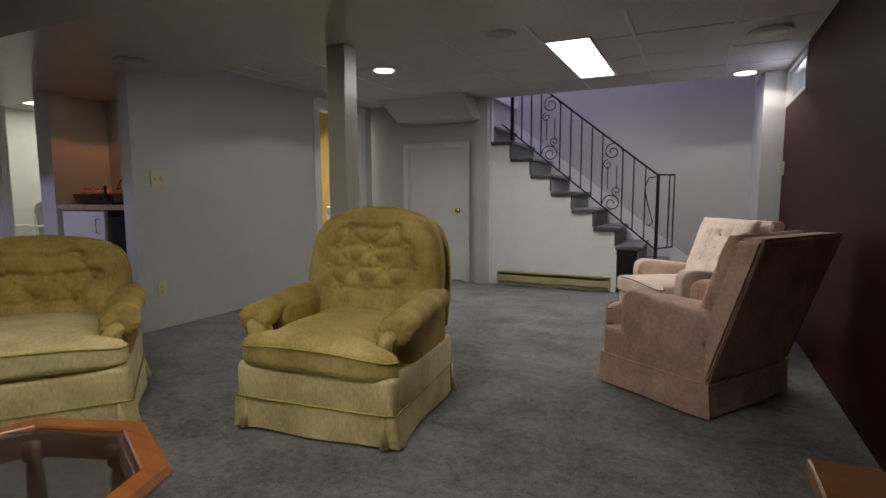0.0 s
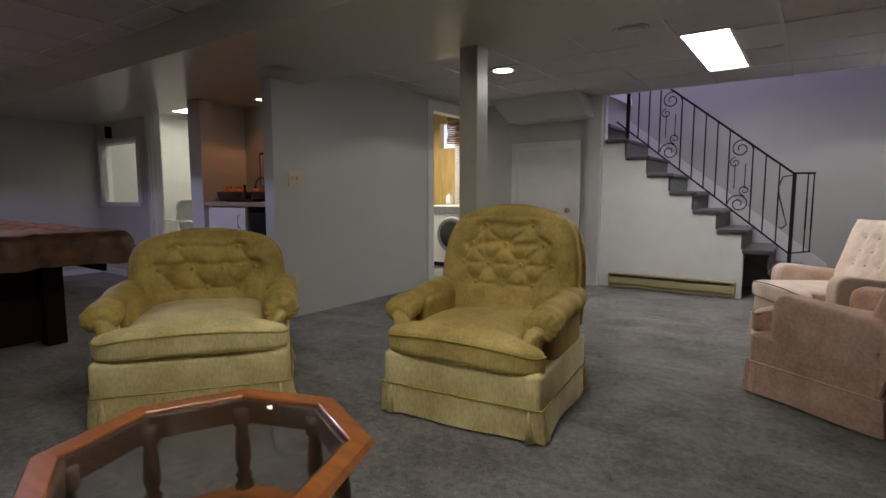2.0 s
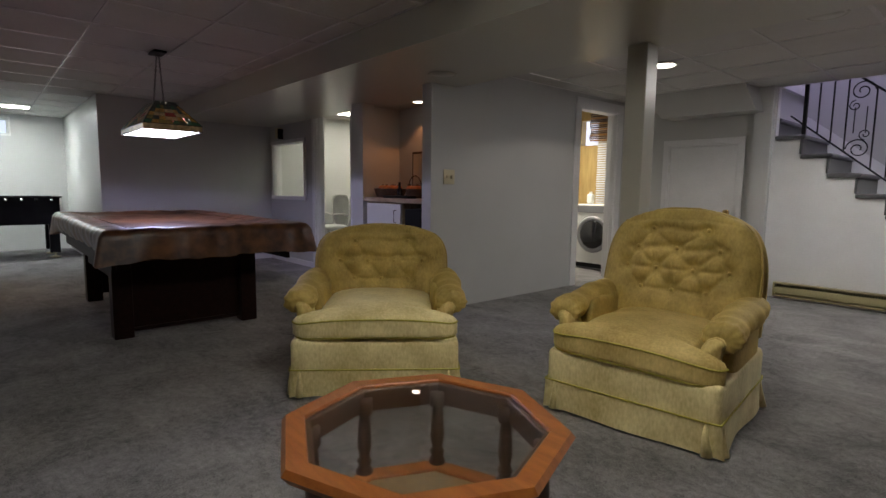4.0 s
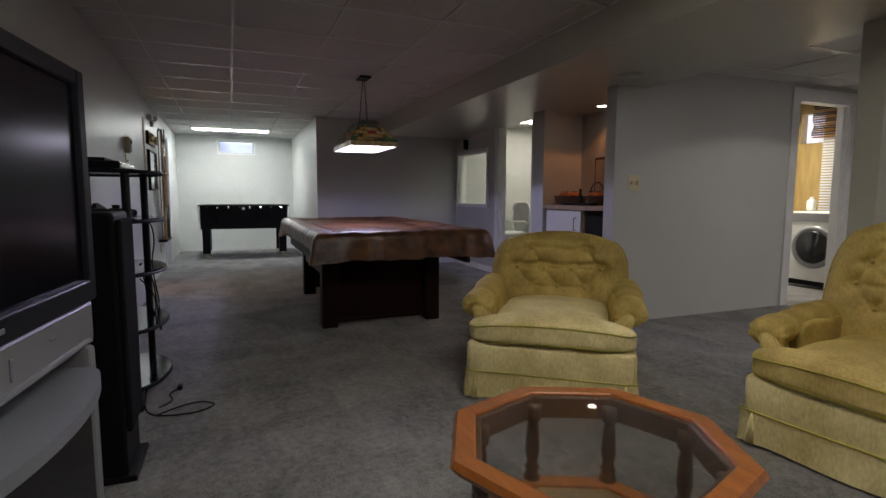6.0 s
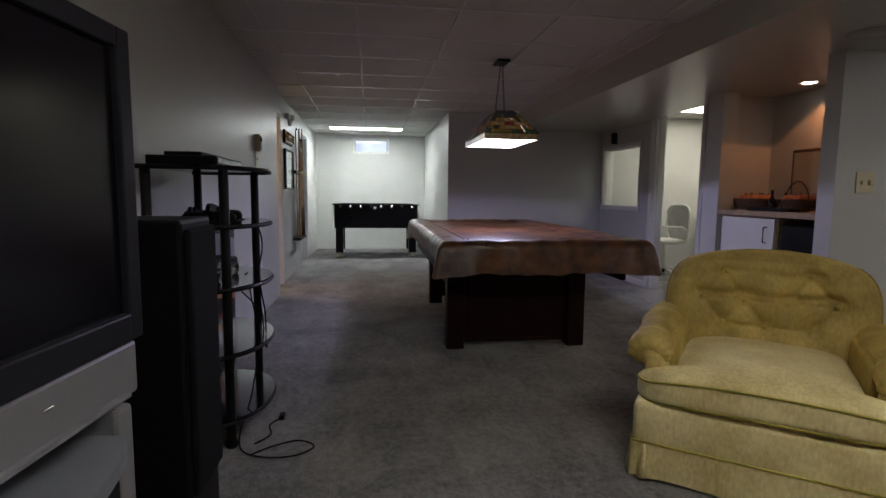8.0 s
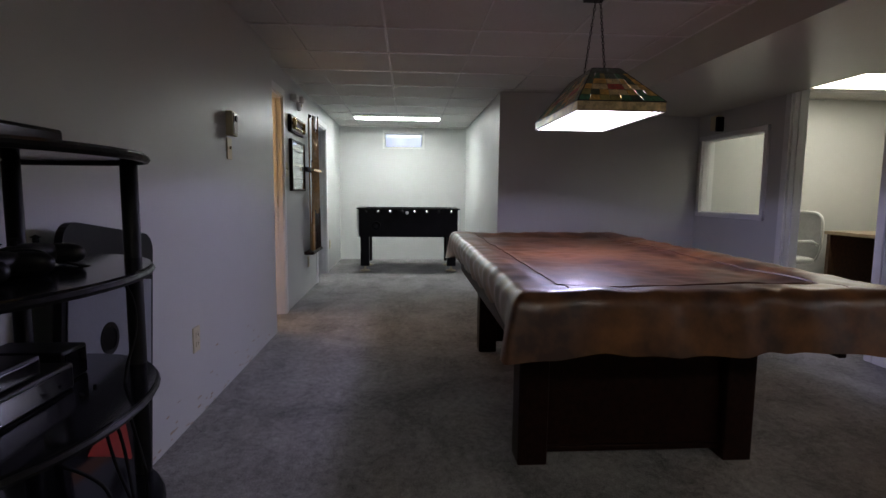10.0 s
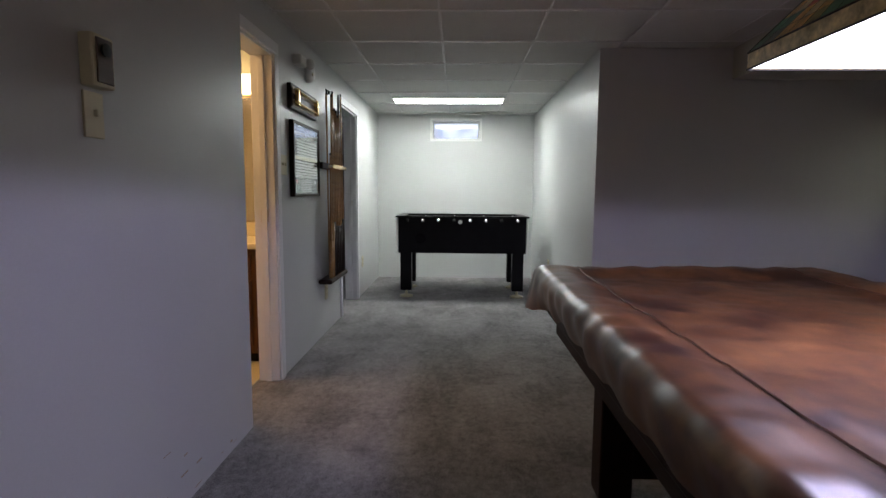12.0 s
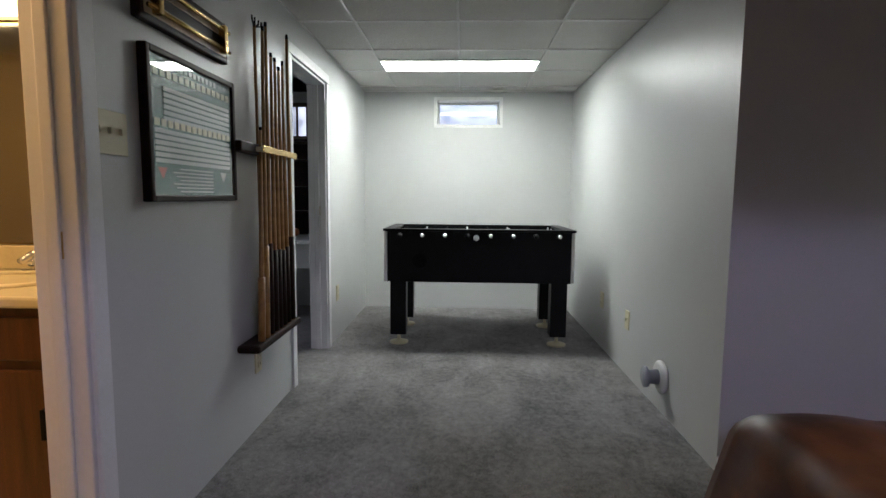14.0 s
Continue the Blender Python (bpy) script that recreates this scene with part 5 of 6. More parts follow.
device("disc_player", "flat black disc player on the rack's top shelf", "disc player", (7.55, 7.95, 0.14, 0.40, 0.035), SH[4])
device("keyboard", "slim black keyboard on the disc player", "keyboard", (7.62, 7.93, 0.2, 0.34, 0.015), SH[4] + 0.036, face=False)
device("receiver", "black set-top receiver on the rack", "receiver", (7.5, 7.86, 0.13, 0.36, 0.055), SH[2])
device("game_console", "black game console on the receiver", "game console", (7.58, 7.84, 0.16, 0.35, 0.04), SH[2] + 0.056)
device("router", "small black box tilted on the rack", "router", (7.40, 7.49, 0.16, 0.33, 0.07), SH[2])
for x, y, z in ((7.52, 0.3, SH[3]), (7.68, 0.34, SH[3]), (7.80, 0.26, SH[3]), (7.6, 0.2, SH[3])):
    o = tagged(holder("game_controller"), "black game controller with its lead on the rack", "game controller", "controllers on the rack")
    bm = bmesh.new()
    blob(bm, x, y, z + 0.026, 0.07, 0.035, 0.024, 2.6, 6)
    blob(bm, x - 0.055, y + 0.03, z + 0.024, 0.022, 0.045, 0.022, 2.4, 4)
    blob(bm, x + 0.055, y + 0.03, z + 0.024, 0.022, 0.045, 0.022, 2.4, 4)
    part("body", bm, M_BLACK, o, smooth=True)
    for dx in (-0.03, 0.03):
        bm = bmesh.new()
        lathe(bm, [(0.006, z + 0.045), (0.006, z + 0.058), (0.011, z + 0.06), (0.0, z + 0.065)], x + dx, y - 0.005, 10)
        part("thumb_stick", bm, M_BLACKMATT, o)
cb = tagged(holder("cables"), "thin black cables hanging from the rack to the carpet", "cables")
cable([(7.5, 0.36, 0.94), (7.46, 0.44, 0.9), (7.44, 0.46, 0.8), (7.48, 0.45, 0.66), (7.45, 0.47, 0.45), (7.46, 0.46, 0.36), (7.48, 0.42, 0.5), (7.5, 0.4, 0.68)], cb)
cable([(7.55, 0.4, 0.68), (7.52, 0.45, 0.6), (7.5, 0.47, 0.4), (7.49, 0.48, 0.3), (7.52, 0.45, 0.42)], cb)
cable([(7.7, 0.42, 0.62), (7.6, 0.47, 0.5), (7.55, 0.45, 0.3), (7.75, 0.46, 0.16), (7.87, 0.44, 0.06), (7.95, 0.46, 0.006), (8.02, 0.56, 0.006), (8.02, 0.68, 0.006), (7.95, 0.75, 0.006), (7.89, 0.68, 0.006), (7.93, 0.58, 0.006), (8.0, 0.50, 0.006)], cb)
cable([(7.9, 0.5, 0.006), (7.82, 0.55, 0.006), (7.72, 0.53, 0.006), (7.66, 0.57, 0.01)], cb)
part("plug", rboxes(0.004, (7.62, 7.67, 0.56, 0.585, 0.002, 0.024)), M_BLACK, cb)

# printed board leaning on the wall
M_ORANGE = mat("orange_print", (0.5, 0.14, 0.02), 0.4)
M_REDP = mat("red_print", (0.35, 0.03, 0.025), 0.4)
bd = tagged(holder("printed_board"), "black board with orange and red print, leaning on the wall", "board")
BM = pose(6.80, 0.15, 0, 1.5, -9, 0)
bm = bmesh.new()
rim = [(cx_ + 0.06 * math.cos(radians(a_)), cz_ + 0.06 * math.sin(radians(a_))) for cx_, cz_, a0_ in ((0.44, 0.88, 0), (0.06, 0.88, 90), (0.06, 0.06, 180), (0.44, 0.06, 270)) for a_ in range(a0_, a0_ + 91, 15)]
fr, bk = [[bm.verts.new((x, y, z)) for x, z in rim] for y in (0.01, -0.012)]
bm.faces.new(fr)
bm.faces.new(bk[::-1])
for j in range(len(rim)):
    bm.faces.new((fr[j], bk[j], bk[(j + 1) % len(rim)], fr[(j + 1) % len(rim)]))
part("panel", bm, M_BLACK, bd)
part("grey_field", rboxes(0.001, (0.02, 0.48, 0.011, 0.0145, 0.42, 0.78)), M_GREY, bd, "grey printed field")
for pts_, mm, nm in (([(0.02, 0.40), (0.25, 0.45), (0.48, 0.40), (0.48, 0.44), (0.25, 0.50), (0.02, 0.47)], M_ORANGE, "orange_band"), ([(0.15, 0.2), (0.3, 0.12), (0.42, 0.26), (0.3, 0.36), (0.2, 0.34)], M_REDP, "red_shape"), ([(0.02, 0.06), (0.25, 0.1), (0.48, 0.18), (0.48, 0.22), (0.25, 0.15), (0.02, 0.10)], M_ORANGE, "orange_band")):
    bm = bmesh.new()
    bm.faces.new([bm.verts.new((x, 0.0165, z)) for x, z in pts_])
    part(nm, bm, mm, bd)
bm = bmesh.new()
lathe(bm, [(0.05, 0.0148), (0.05, 0.0165), (0.035, 0.0165), (0.035, 0.0148)], 0.28, 0.6, 24, "y")
part("ring_print", bm, M_BLACK, bd)
bd.matrix_world = BM

# ---- things on the south wall ----
o = tagged(holder("thermostat"), "brown and white wall thermostat box", "thermostat")
part("case", rboxes(0.006, (5.50, 5.585, 0.05, 0.09, 1.395, 1.53)), M_IVORY, o)
part("front", rboxes(0.003, (5.51, 5.575, 0.089, 0.094, 1.405, 1.52)), M_TURNED, o, "brown front cover")
bm = bmesh.new()
lathe(bm, [(0.016, 0.093), (0.018, 0.101), (0.0, 0.103)], 5.545, 1.49, 14, "y")
part("dial", bm, M_BLACK, o)
plate("light_switch", "x", 0.05, 1, 5.545, 1.325, 0.075, 0.12, "switch")
o = tagged(holder("emergency_light"), "small white wall-mounted emergency lamp", "emergency light")
part("case", rboxes(0.01, (3.43, 3.56, -0.03, 0.03, 1.93, 1.99)), M_OFFWHITE, o)
bm = bmesh.new()
blob(bm, 3.42, 0.045, 1.955, 0.03, 0.035, 0.035, 2.2, 5)
part("lamp_head", bm, M_OFFWHITE, o, smooth=True)
o = tagged(holder("smoke_alarm"), "round white smoke alarm on the wall", "smoke alarm")
bm = bmesh.new()
lathe(bm, [(0.07, -0.03), (0.07, -0.005), (0.055, 0.01), (0.02, 0.012), (0.0, 0.012)], 3.22, 1.95, 24, "y")
part("case", bm, M_OFFWHITE, o, smooth=True)
bm = bmesh.new()
lathe(bm, [(0.012, 0.011), (0.012, 0.016), (0.0, 0.016)], 3.24, 1.93, 12, "y")
part("button", bm, M_IVORY, o)
# score rack
o = tagged(holder("score_counter"), "black score counter with two brass rails on the wall", "score counter")
part("board", rboxes(0.006, (3.10, 3.68, -0.03, 0.0, 1.635, 1.79)), M_DARKWOOD, o)
for z in (1.675, 1.75):
    bm = bmesh.new()
    sweep(bm, [(3.12, 0.016, z), (3.66, 0.016, z)], 0.008, 8)
    part("rail", bm, M_BRASS, o, smooth=True)
    part("backing", rboxes(0.002, (3.12, 3.66, 0.0, 0.004, z - 0.02, z + 0.02)), M_COUNTER, o)
for x in (3.17, 3.61):
    part("bracket", rboxes(0.003, (x - 0.012, x + 0.012, 0.0, 0.03, 1.66, 1.765)), M_BRASS, o)
# framed rules
o = tagged(holder("framed_rules_poster"), "framed dark green poster of rules printed in white", "framed poster")
bm = bmesh.new()
for q in ((3.10, 3.12, -0.03, 0.002, 1.095, 1.555), (3.655, 3.675, -0.03, 0.002, 1.095, 1.555), (3.12, 3.655, -0.03, 0.002, 1.535, 1.555), (3.12, 3.655, -0.03, 0.002, 1.095, 1.115)):
    rbox(bm, *q, r=0.004)
part("frame", bm, M_DARKWOOD, o)
part("print", boxes((3.12, 3.655, -0.03, -0.012, 1.115, 1.535)), M_GREEN, o)


def text_part(s, size, x, z, y, parent, material, name="lettering", face=1):
    cu = bpy.data.curves.new("text", "FONT")
    cu.body, cu.size, cu.align_x, cu.extrude = s, size, "CENTER", 0.0004
    tmp = bpy.data.objects.new("text", cu)
    scene.collection.objects.link(tmp)
    bpy.context.view_layer.update()
    me = bpy.data.meshes.new_from_object(tmp.evaluated_get(bpy.context.evaluated_depsgraph_get()))
    bpy.data.objects.remove(tmp)
    for v in me.vertices:
        v.co = Vector((x - v.co.x * face, y, z + v.co.y))
    me.materials.clear()
    me.materials.append(material)
    q = new(name, me)
    q.parent = parent
    return q


bm = bmesh.new()
for z0, n_ in ((1.365, 6), (1.235, 6)):
    for i in range(n_):
        box(bm, 3.14 + 0.0, 3.58 if z0 > 1.3 else 3.63, -0.012, -0.0095, z0 + 0.018 * i - 0.02, z0 + 0.018 * i - 0.008)
part("text_rows", bm, M_PRINT, o)
bm = bmesh.new()
for z0 in (1.475, 1.325):
    for i in range(14):
        box(bm, 3.63 - i * 0.036 - 0.025, 3.63 - i * 0.036, -0.012, -0.0093, z0, z0 + 0.022)
part("score_boxes", bm, M_IVORY, o)
bm = bmesh.new()
for i in range(7):
    box(bm, 3.28, 3.50 + 0.02 * (i % 3), -0.012, -0.0095, 1.125 + 0.012 * i, 1.129 + 0.012 * i)
for i in range(12):
    box(bm, 3.24 + 0.028 * i, 3.24 + 0.028 * i + 0.018, -0.012, -0.0095, 1.508, 1.526)
part("small_text", bm, M_PRINT, o)
bm = bmesh.new()
for x, w_ in ((3.60, 0.05),):
    bm.faces.new([bm.verts.new(q) for q in ((x - w_ / 2, -0.009, 1.20), (x + w_ / 2, -0.009, 1.20), (x, -0.009, 1.165))])
part("red_triangle", bm, M_REDP, o)
bm = bmesh.new()
bm.faces.new([bm.verts.new(q) for q in ((3.175, -0.009, 1.20), (3.225, -0.009, 1.20), (3.20, -0.009, 1.165))])
part("white_triangle", bm, M_PRINT, o)
gp = part("glazing", boxes((3.12, 3.655, -0.006, -0.004, 1.115, 1.535)), M_GLASS, o)
gp.visible_shadow = False
o.matrix_world = Matrix.Translation((3.355, 0, 1.333)) @ Matrix.Diagonal((1.06, 1, 1.04, 1)) @ Matrix.Translation((-3.3875, 0, -1.325))
# cue rack with cues
o = tagged(holder("cue_rack"), "dark wooden wall rack for pool cues", "cue rack")
part("base", rboxes(0.012, (2.45, 3.04, -0.03, 0.075, 0.425, 0.46)), M_DARKWOOD, o)
part("clip_rail", rboxes(0.006, (2.45, 3.06, -0.03, 0.028, 1.30, 1.345)), M_DARKWOOD, o)
part("clip_face", rboxes(0.003, (2.47, 2.93, 0.064, 0.074, 1.305, 1.335)), M_BRASS, o)
for i in range(8):
    part("clip", rboxes(0.002, (2.49 + 0.058 * i, 2.502 + 0.058 * i, 0.028, 0.066, 1.31, 1.33)), M_IVORY, o)
for i, (xb, xt, h_) in enumerate(((2.95, 2.88, 1.42), (2.89, 2.83, 1.87), (2.83, 2.79, 1.90), (2.77, 2.73, 1.78), (2.71, 2.68, 1.77), (2.65, 2.63, 1.74), (2.59, 2.575, 1.78), (2.52, 2.50, 1.93))):
    c_ = tagged(holder("pool_cue"), "maple pool cue standing in the wall rack" if i else "short maple cue standing in the wall rack", "pool cue", "cues in the rack")
    bm = bmesh.new()
    L = h_ - 0.461
    sweep(bm, [(xb + (xt - xb) * f, 0.05 - 0.01 * f, 0.461 + L * f) for f in (0, 0.02, 0.25, 0.5, 0.75, 0.985)], lambda f: 0.0155 - 0.009 * f, 8)
    part("shaft", bm, M_CUE, c_, smooth=True)
    bm = bmesh.new()
    sweep(bm, [(xb + (xt - xb) * f, 0.05 - 0.01 * f, 0.461 + L * f) for f in (0.002, 0.1, 0.3)], 0.0162, 8)
    part("butt", bm, M_DARKWOOD if i > 1 else M_CUE, c_, smooth=True)
    bm = bmesh.new()
    sweep(bm, [(xt, 0.04, h_ - L * 0.016), (xt, 0.04, h_)], 0.0068, 8)
    part("tip", bm, M_BLACKMATT, c_)
o = tagged(holder("bridge_cue"), "cue bridge with a black forked head in the rack", "cue bridge")
bm = bmesh.new()
sweep(bm, [(2.80, 0.0, 0.461), (2.82, 0.0, 1.88)], 0.007, 8)
part("shaft", bm, M_CUE, o)
bm = bmesh.new()
for dx in (-0.05, -0.02, 0.02, 0.05):
    sweep(bm, [(2.82, 0.0, 1.87), (2.82 + dx, 0.012, 1.885), (2.82 + dx * 1.1, 0.012, 1.905)], 0.004, 5)
part("head", bm, M_BLACK, o)
# door strike plates
for q in ((1.512, 1.52, -0.11, -0.07, 0.98, 1.04), (3.937, 3.942, -0.11, -0.07, 0.95, 1.02)):
    tagged(finish("strike_plate", rboxes(0.001, q), M_BRASS), "small brass door strike plate in the jamb", "strike plate")
tagged(finish("strike_plate", rboxes(0.001, (7.20, 7.25, 5.855, 5.862, 0.98, 1.04)), M_BLACK), "dark metal strike plate in the laundry door jamb", "strike plate")
# round vent fitting low on the nook wall
o = tagged(holder("vacuum_inlet"), "round white fitting standing out low on the wall", "wall fitting")
bm = bmesh.new()
lathe(bm, [(0.085, 2.0), (0.085, 1.985), (0.07, 1.975), (0.06, 1.975)], 2.53, 0.19, 26, "y")
part("flange", bm, M_OFFWHITE, o, smooth=True)
bm = bmesh.new()
lathe(bm, [(0.04, 1.976), (0.036, 1.93), (0.055, 1.92), (0.055, 1.905), (0.0, 1.90)], 2.53, 0.19, 22, "y")
part("cap", bm, M_GREY, o, smooth=True)
# bell box over the office window
o = tagged(holder("door_chime"), "cream and black chime box above the office window", "door chime")
part("case", rboxes(0.006, (3.42, 3.54, 4.09, 4.14, 1.74, 1.88)), M_IVORY, o)
part("speaker", rboxes(0.004, (3.545, 3.58, 4.07, 4.14, 1.72, 1.86)), M_BLACK, o)

# ---- wet bar ----
o = tagged(holder("bar_cabinet"), "white base cabinet with a brown edge under the counter", "cabinet")
part("body", boxes((6.035, 6.64, 3.93, 4.44, 0.0, 0.914)), M_COUNTER, o)
dr = part("door", rboxes(0.004, (6.05, 6.63, 3.905, 3.928, 0.06, 0.90)), M_OFFWHITE, o)
bm = bmesh.new()
sweep(bm, [(6.555, 3.906, 0.72), (6.555, 3.88, 0.725), (6.555, 3.88, 0.835), (6.555, 3.906, 0.84)], 0.005, 6)
part("handle", bm, M_TURNED, dr)
o = tagged(holder("bar_fridge"), "small black refrigerator under the counter", "refrigerator")
part("body", rboxes(0.006, (6.67, 7.15, 3.97, 4.43, 0.01, 0.86)), M_BLACK, o)
dr = part("door", rboxes(0.01, (6.675, 7.145, 3.92, 3.965, 0.03, 0.86)), M_BLACK, o)
part("handle", rboxes(0.004, (6.70, 6.72, 3.905, 3.92, 0.45, 0.62)), M_GREY, dr)
tagged(finish("countertop", rboxes(0.004, (6.032, 7.178, 3.88, 4.448, 0.915, 0.955), (5.882, 6.034, 4.012, 4.448, 0.915, 0.955)), M_COUNTER), "tan laminate counter of the wet bar", "countertop")
M_GOURD = mat("orange_gourd", (0.5, 0.15, 0.03), 0.5, var=0.3, scale=20)
M_BASKET = mat("dark_wicker", (0.09, 0.045, 0.02), 0.7, var=0.4, scale=60, bump=0.5)
for bx, by, rr in ((6.11, 4.16, 0.2), (6.52, 4.17, 0.11)):
    o = tagged(holder("fruit_basket"), "dark wicker basket holding orange gourds on the bar", "basket", "baskets on the bar")
    bm = bmesh.new()
    for i in range(7):
        r_ = rr * (0.82 + 0.03 * i)
        sweep(bm, [(bx + r_ * math.cos(2 * math.pi * j / 24), by + r_ * 0.75 * math.sin(2 * math.pi * j / 24), 0.964 + i * 0.013) for j in range(24)], 0.0075, 5, closed=True)
    part("weave", bm, M_BASKET, o)
    bm = bmesh.new()
    lathe(bm, [(rr * 0.7, 0.957), (rr * 0.7, 0.962)], bx, by, 20)
    part("bottom", bm, M_BASKET, o)
    if rr < 0.15:
        bm = bmesh.new()
        sweep(bm, [(bx + rr * math.cos(a_), by, 1.03 + 0.15 * math.sin(a_)) for a_ in [math.pi * j / 14 for j in range(15)]], 0.006, 5)
        part("handle", bm, M_BASKET, o)
    for k_ in range(7 if rr > 0.15 else 3):
        g_ = tagged(holder("gourd"), "small orange gourd lying in the wicker basket", "gourd", "gourds in the baskets")
        gx, gy = bx + rr * (0.25 + 0.09 * (k_ % 5)) * math.cos(k_ * 1.9), by + rr * 0.4 * math.sin(k_ * 1.9)
        bm = bmesh.new()
        blob(bm, gx, gy, 1.045, 0.05, 0.045, 0.036, 2.1, 6, lambda q: q * (1 + 0.05 * math.cos(8 * math.atan2(q.y, q.x))))
        part("flesh", bm, M_GOURD, g_, smooth=True)
        bm = bmesh.new()
        sweep(bm, [(gx, gy, 1.078), (gx + 0.004, gy, 1.095)], 0.006, 5)
        part("stem", bm, M_TURNED, g_)
for bx, by, h_ in ((6.355, 4.10, 0.14), (6.38, 4.2, 0.12)):
    o = tagged(holder("bottle"), "small dark glass bottle on the bar", "bottle", "bottles on the bar")
    bm = bmesh.new()
    lathe(bm, [(0.028, 0.956), (0.03, 0.97), (0.03, 0.956 + h_ * 0.55), (0.012, 0.956 + h_ * 0.75), (0.011, 0.956 + h_)], bx, by, 16)
    part("glass", bm, M_GLOSSBLACK, o, smooth=True)
    bm = bmesh.new()
    lathe(bm, [(0.0125, 0.956 + h_ - 0.002), (0.0125, 0.956 + h_ + 0.02)], bx, by, 12)
    part("cap", bm, M_BLACK, o)
tagged(finish("tray", rboxes(0.006, (6.30, 6.72, 3.93, 4.03, 0.956, 0.982)), M_BLACK), "low black tray on the bar", "tray")
o = tagged(holder("framed_mirror"), "mirror in a brown frame leaning at the bar back", "mirror")
part("frame", rboxes(0.005, (6.215, 6.66, 4.37, 4.395, 0.957, 1.44)), M_TURNED, o)
part("glass", boxes((6.24, 6.635, 4.366, 4.371, 0.982, 1.415)), M_CHROME, o)

# ---- office ----
o = tagged(holder("office_chair"), "white office chair with a curved mesh back", "office chair")
OX, OY = 3.52, 5.0
bm = bmesh.new()
def rounded(v, e=0.55):
    return math.copysign(abs(v) ** e, v)


prof = [(OX + 0.255 * rounded(math.cos(a_)) * (1.0 + 0.1 * math.sin(a_)), 0.69 + 0.25 * rounded(math.sin(a_))) for a_ in [2 * math.pi * i / 40 for i in range(40)]]
sweep(bm, [(x, OY + 0.10 - 0.25 * (x - OX) ** 2, z) for x, z in prof], 0.014, 6, closed=True)
part("back_frame", bm, M_OFFWHITE, o, smooth=True)
bm = bmesh.new()
bm.faces.new([bm.verts.new((OX + (x - OX) * 0.97, OY + 0.105 - 0.25 * (x - OX) ** 2, z)) for x, z in prof])
part("back_mesh", bm, mat("pale_grey_mesh", (0.42, 0.42, 0.42), 0.8), o, "pale grey mesh")
bm = bmesh.new()
blob(bm, OX, OY - 0.12, 0.46, 0.23, 0.23, 0.035, 4, 6)
part("seat", bm, M_OFFWHITE, o, smooth=True)
bm = bmesh.new()
lathe(bm, [(0.03, 0.1), (0.03, 0.43)], OX, OY - 0.12, 12)
part("column", bm, M_OFFWHITE, o)
for i in range(5):
    a_ = 2 * math.pi * i / 5
    bm = bmesh.new()
    sweep(bm, [(OX, OY - 0.12, 0.12), (OX + 0.26 * math.cos(a_), OY - 0.12 + 0.26 * math.sin(a_), 0.07)], 0.016, 6)
    lg = part("foot", bm, M_OFFWHITE, o)
    bm = bmesh.new()
    blob(bm, OX + 0.26 * math.cos(a_), OY - 0.12 + 0.26 * math.sin(a_), 0.028, 0.026, 0.018, 0.028, 2.2, 4)
    part("castor", bm, M_BLACK, lg)
for s in (-1, 1):
    bm = bmesh.new()
    sweep(bm, [(OX + s * 0.21, OY + 0.08, 0.62), (OX + s * 0.26, OY - 0.02, 0.66), (OX + s * 0.26, OY - 0.22, 0.66)], 0.014, 6)
    part("armrest", bm, M_OFFWHITE, o, smooth=True)
o = tagged(holder("desk"), "brown wooden desk in the office", "desk")
part("top", rboxes(0.004, (3.3, 4.7, 5.5, 6.2, 0.70, 0.735)), M_COUNTER, o)
for q in ((3.32, 3.36, 5.52, 6.18, 0, 0.70), (4.64, 4.68, 5.52, 6.18, 0, 0.70), (3.36, 4.64, 6.1, 6.13, 0.1, 0.70)):
    part("panel", boxes(q), M_TURNED, o)
plate("light_switch", "y", 3.14, 1, 6.6, 1.3, 0.08, 0.12, "switch", "ivory thermostat plate on the office wall")

# ---- laundry ----
o = tagged(holder("washing_machine"), "white front-loading washing machine with a dark glass door", "washing machine")
part("body", rboxes(0.015, (6.47, 7.13, 6.98, 7.62, 0.02, 0.875)), M_OFFWHITE, o)
bm = bmesh.new()
lathe(bm, [(0.235, 6.985), (0.245, 6.955), (0.215, 6.935), (0.19, 6.945)], 6.80, 0.48, 32, "y")
dr = part("door", bm, M_SILVER, o, "silver door ring", True)
bm = bmesh.new()
lathe(bm, [(0.195, 6.95), (0.17, 6.93), (0.0, 6.92)], 6.80, 0.48, 32, "y")
part("door_glass", bm, M_GLOSSBLACK, dr, smooth=True)
part("control_panel", rboxes(0.004, (6.49, 7.11, 6.97, 6.985, 0.765, 0.86)), M_SILVER, o)
part("plinth_slot", boxes((6.49, 7.11, 6.975, 6.985, 0.03, 0.09)), M_BLACK, o)
o = tagged(holder("detergent_bottle"), "white plastic bottle on the washing machine", "bottle")
bm = bmesh.new()
blob(bm, 6.56, 7.25, 0.945, 0.045, 0.04, 0.07, 4, 6)
part("body", bm, M_OFFWHITE, o, smooth=True)
bm = bmesh.new()
lathe(bm, [(0.022, 1.012), (0.02, 1.045)], 6.56, 7.25, 14)
part("cap", bm, M_OFFWHITE, o)
o = tagged(holder("window_blind"), "white slatted blind on the laundry wall", "blind")
for i in range(34):
    part("slat", boxes((6.315, 6.66, 7.755, 7.775, 0.88 + i * 0.034, 0.88 + i * 0.034 + 0.02)), M_WHITE, o)
o = tagged(holder("bamboo_shade"), "rolled brown bamboo shade at the laundry window", "window shade")
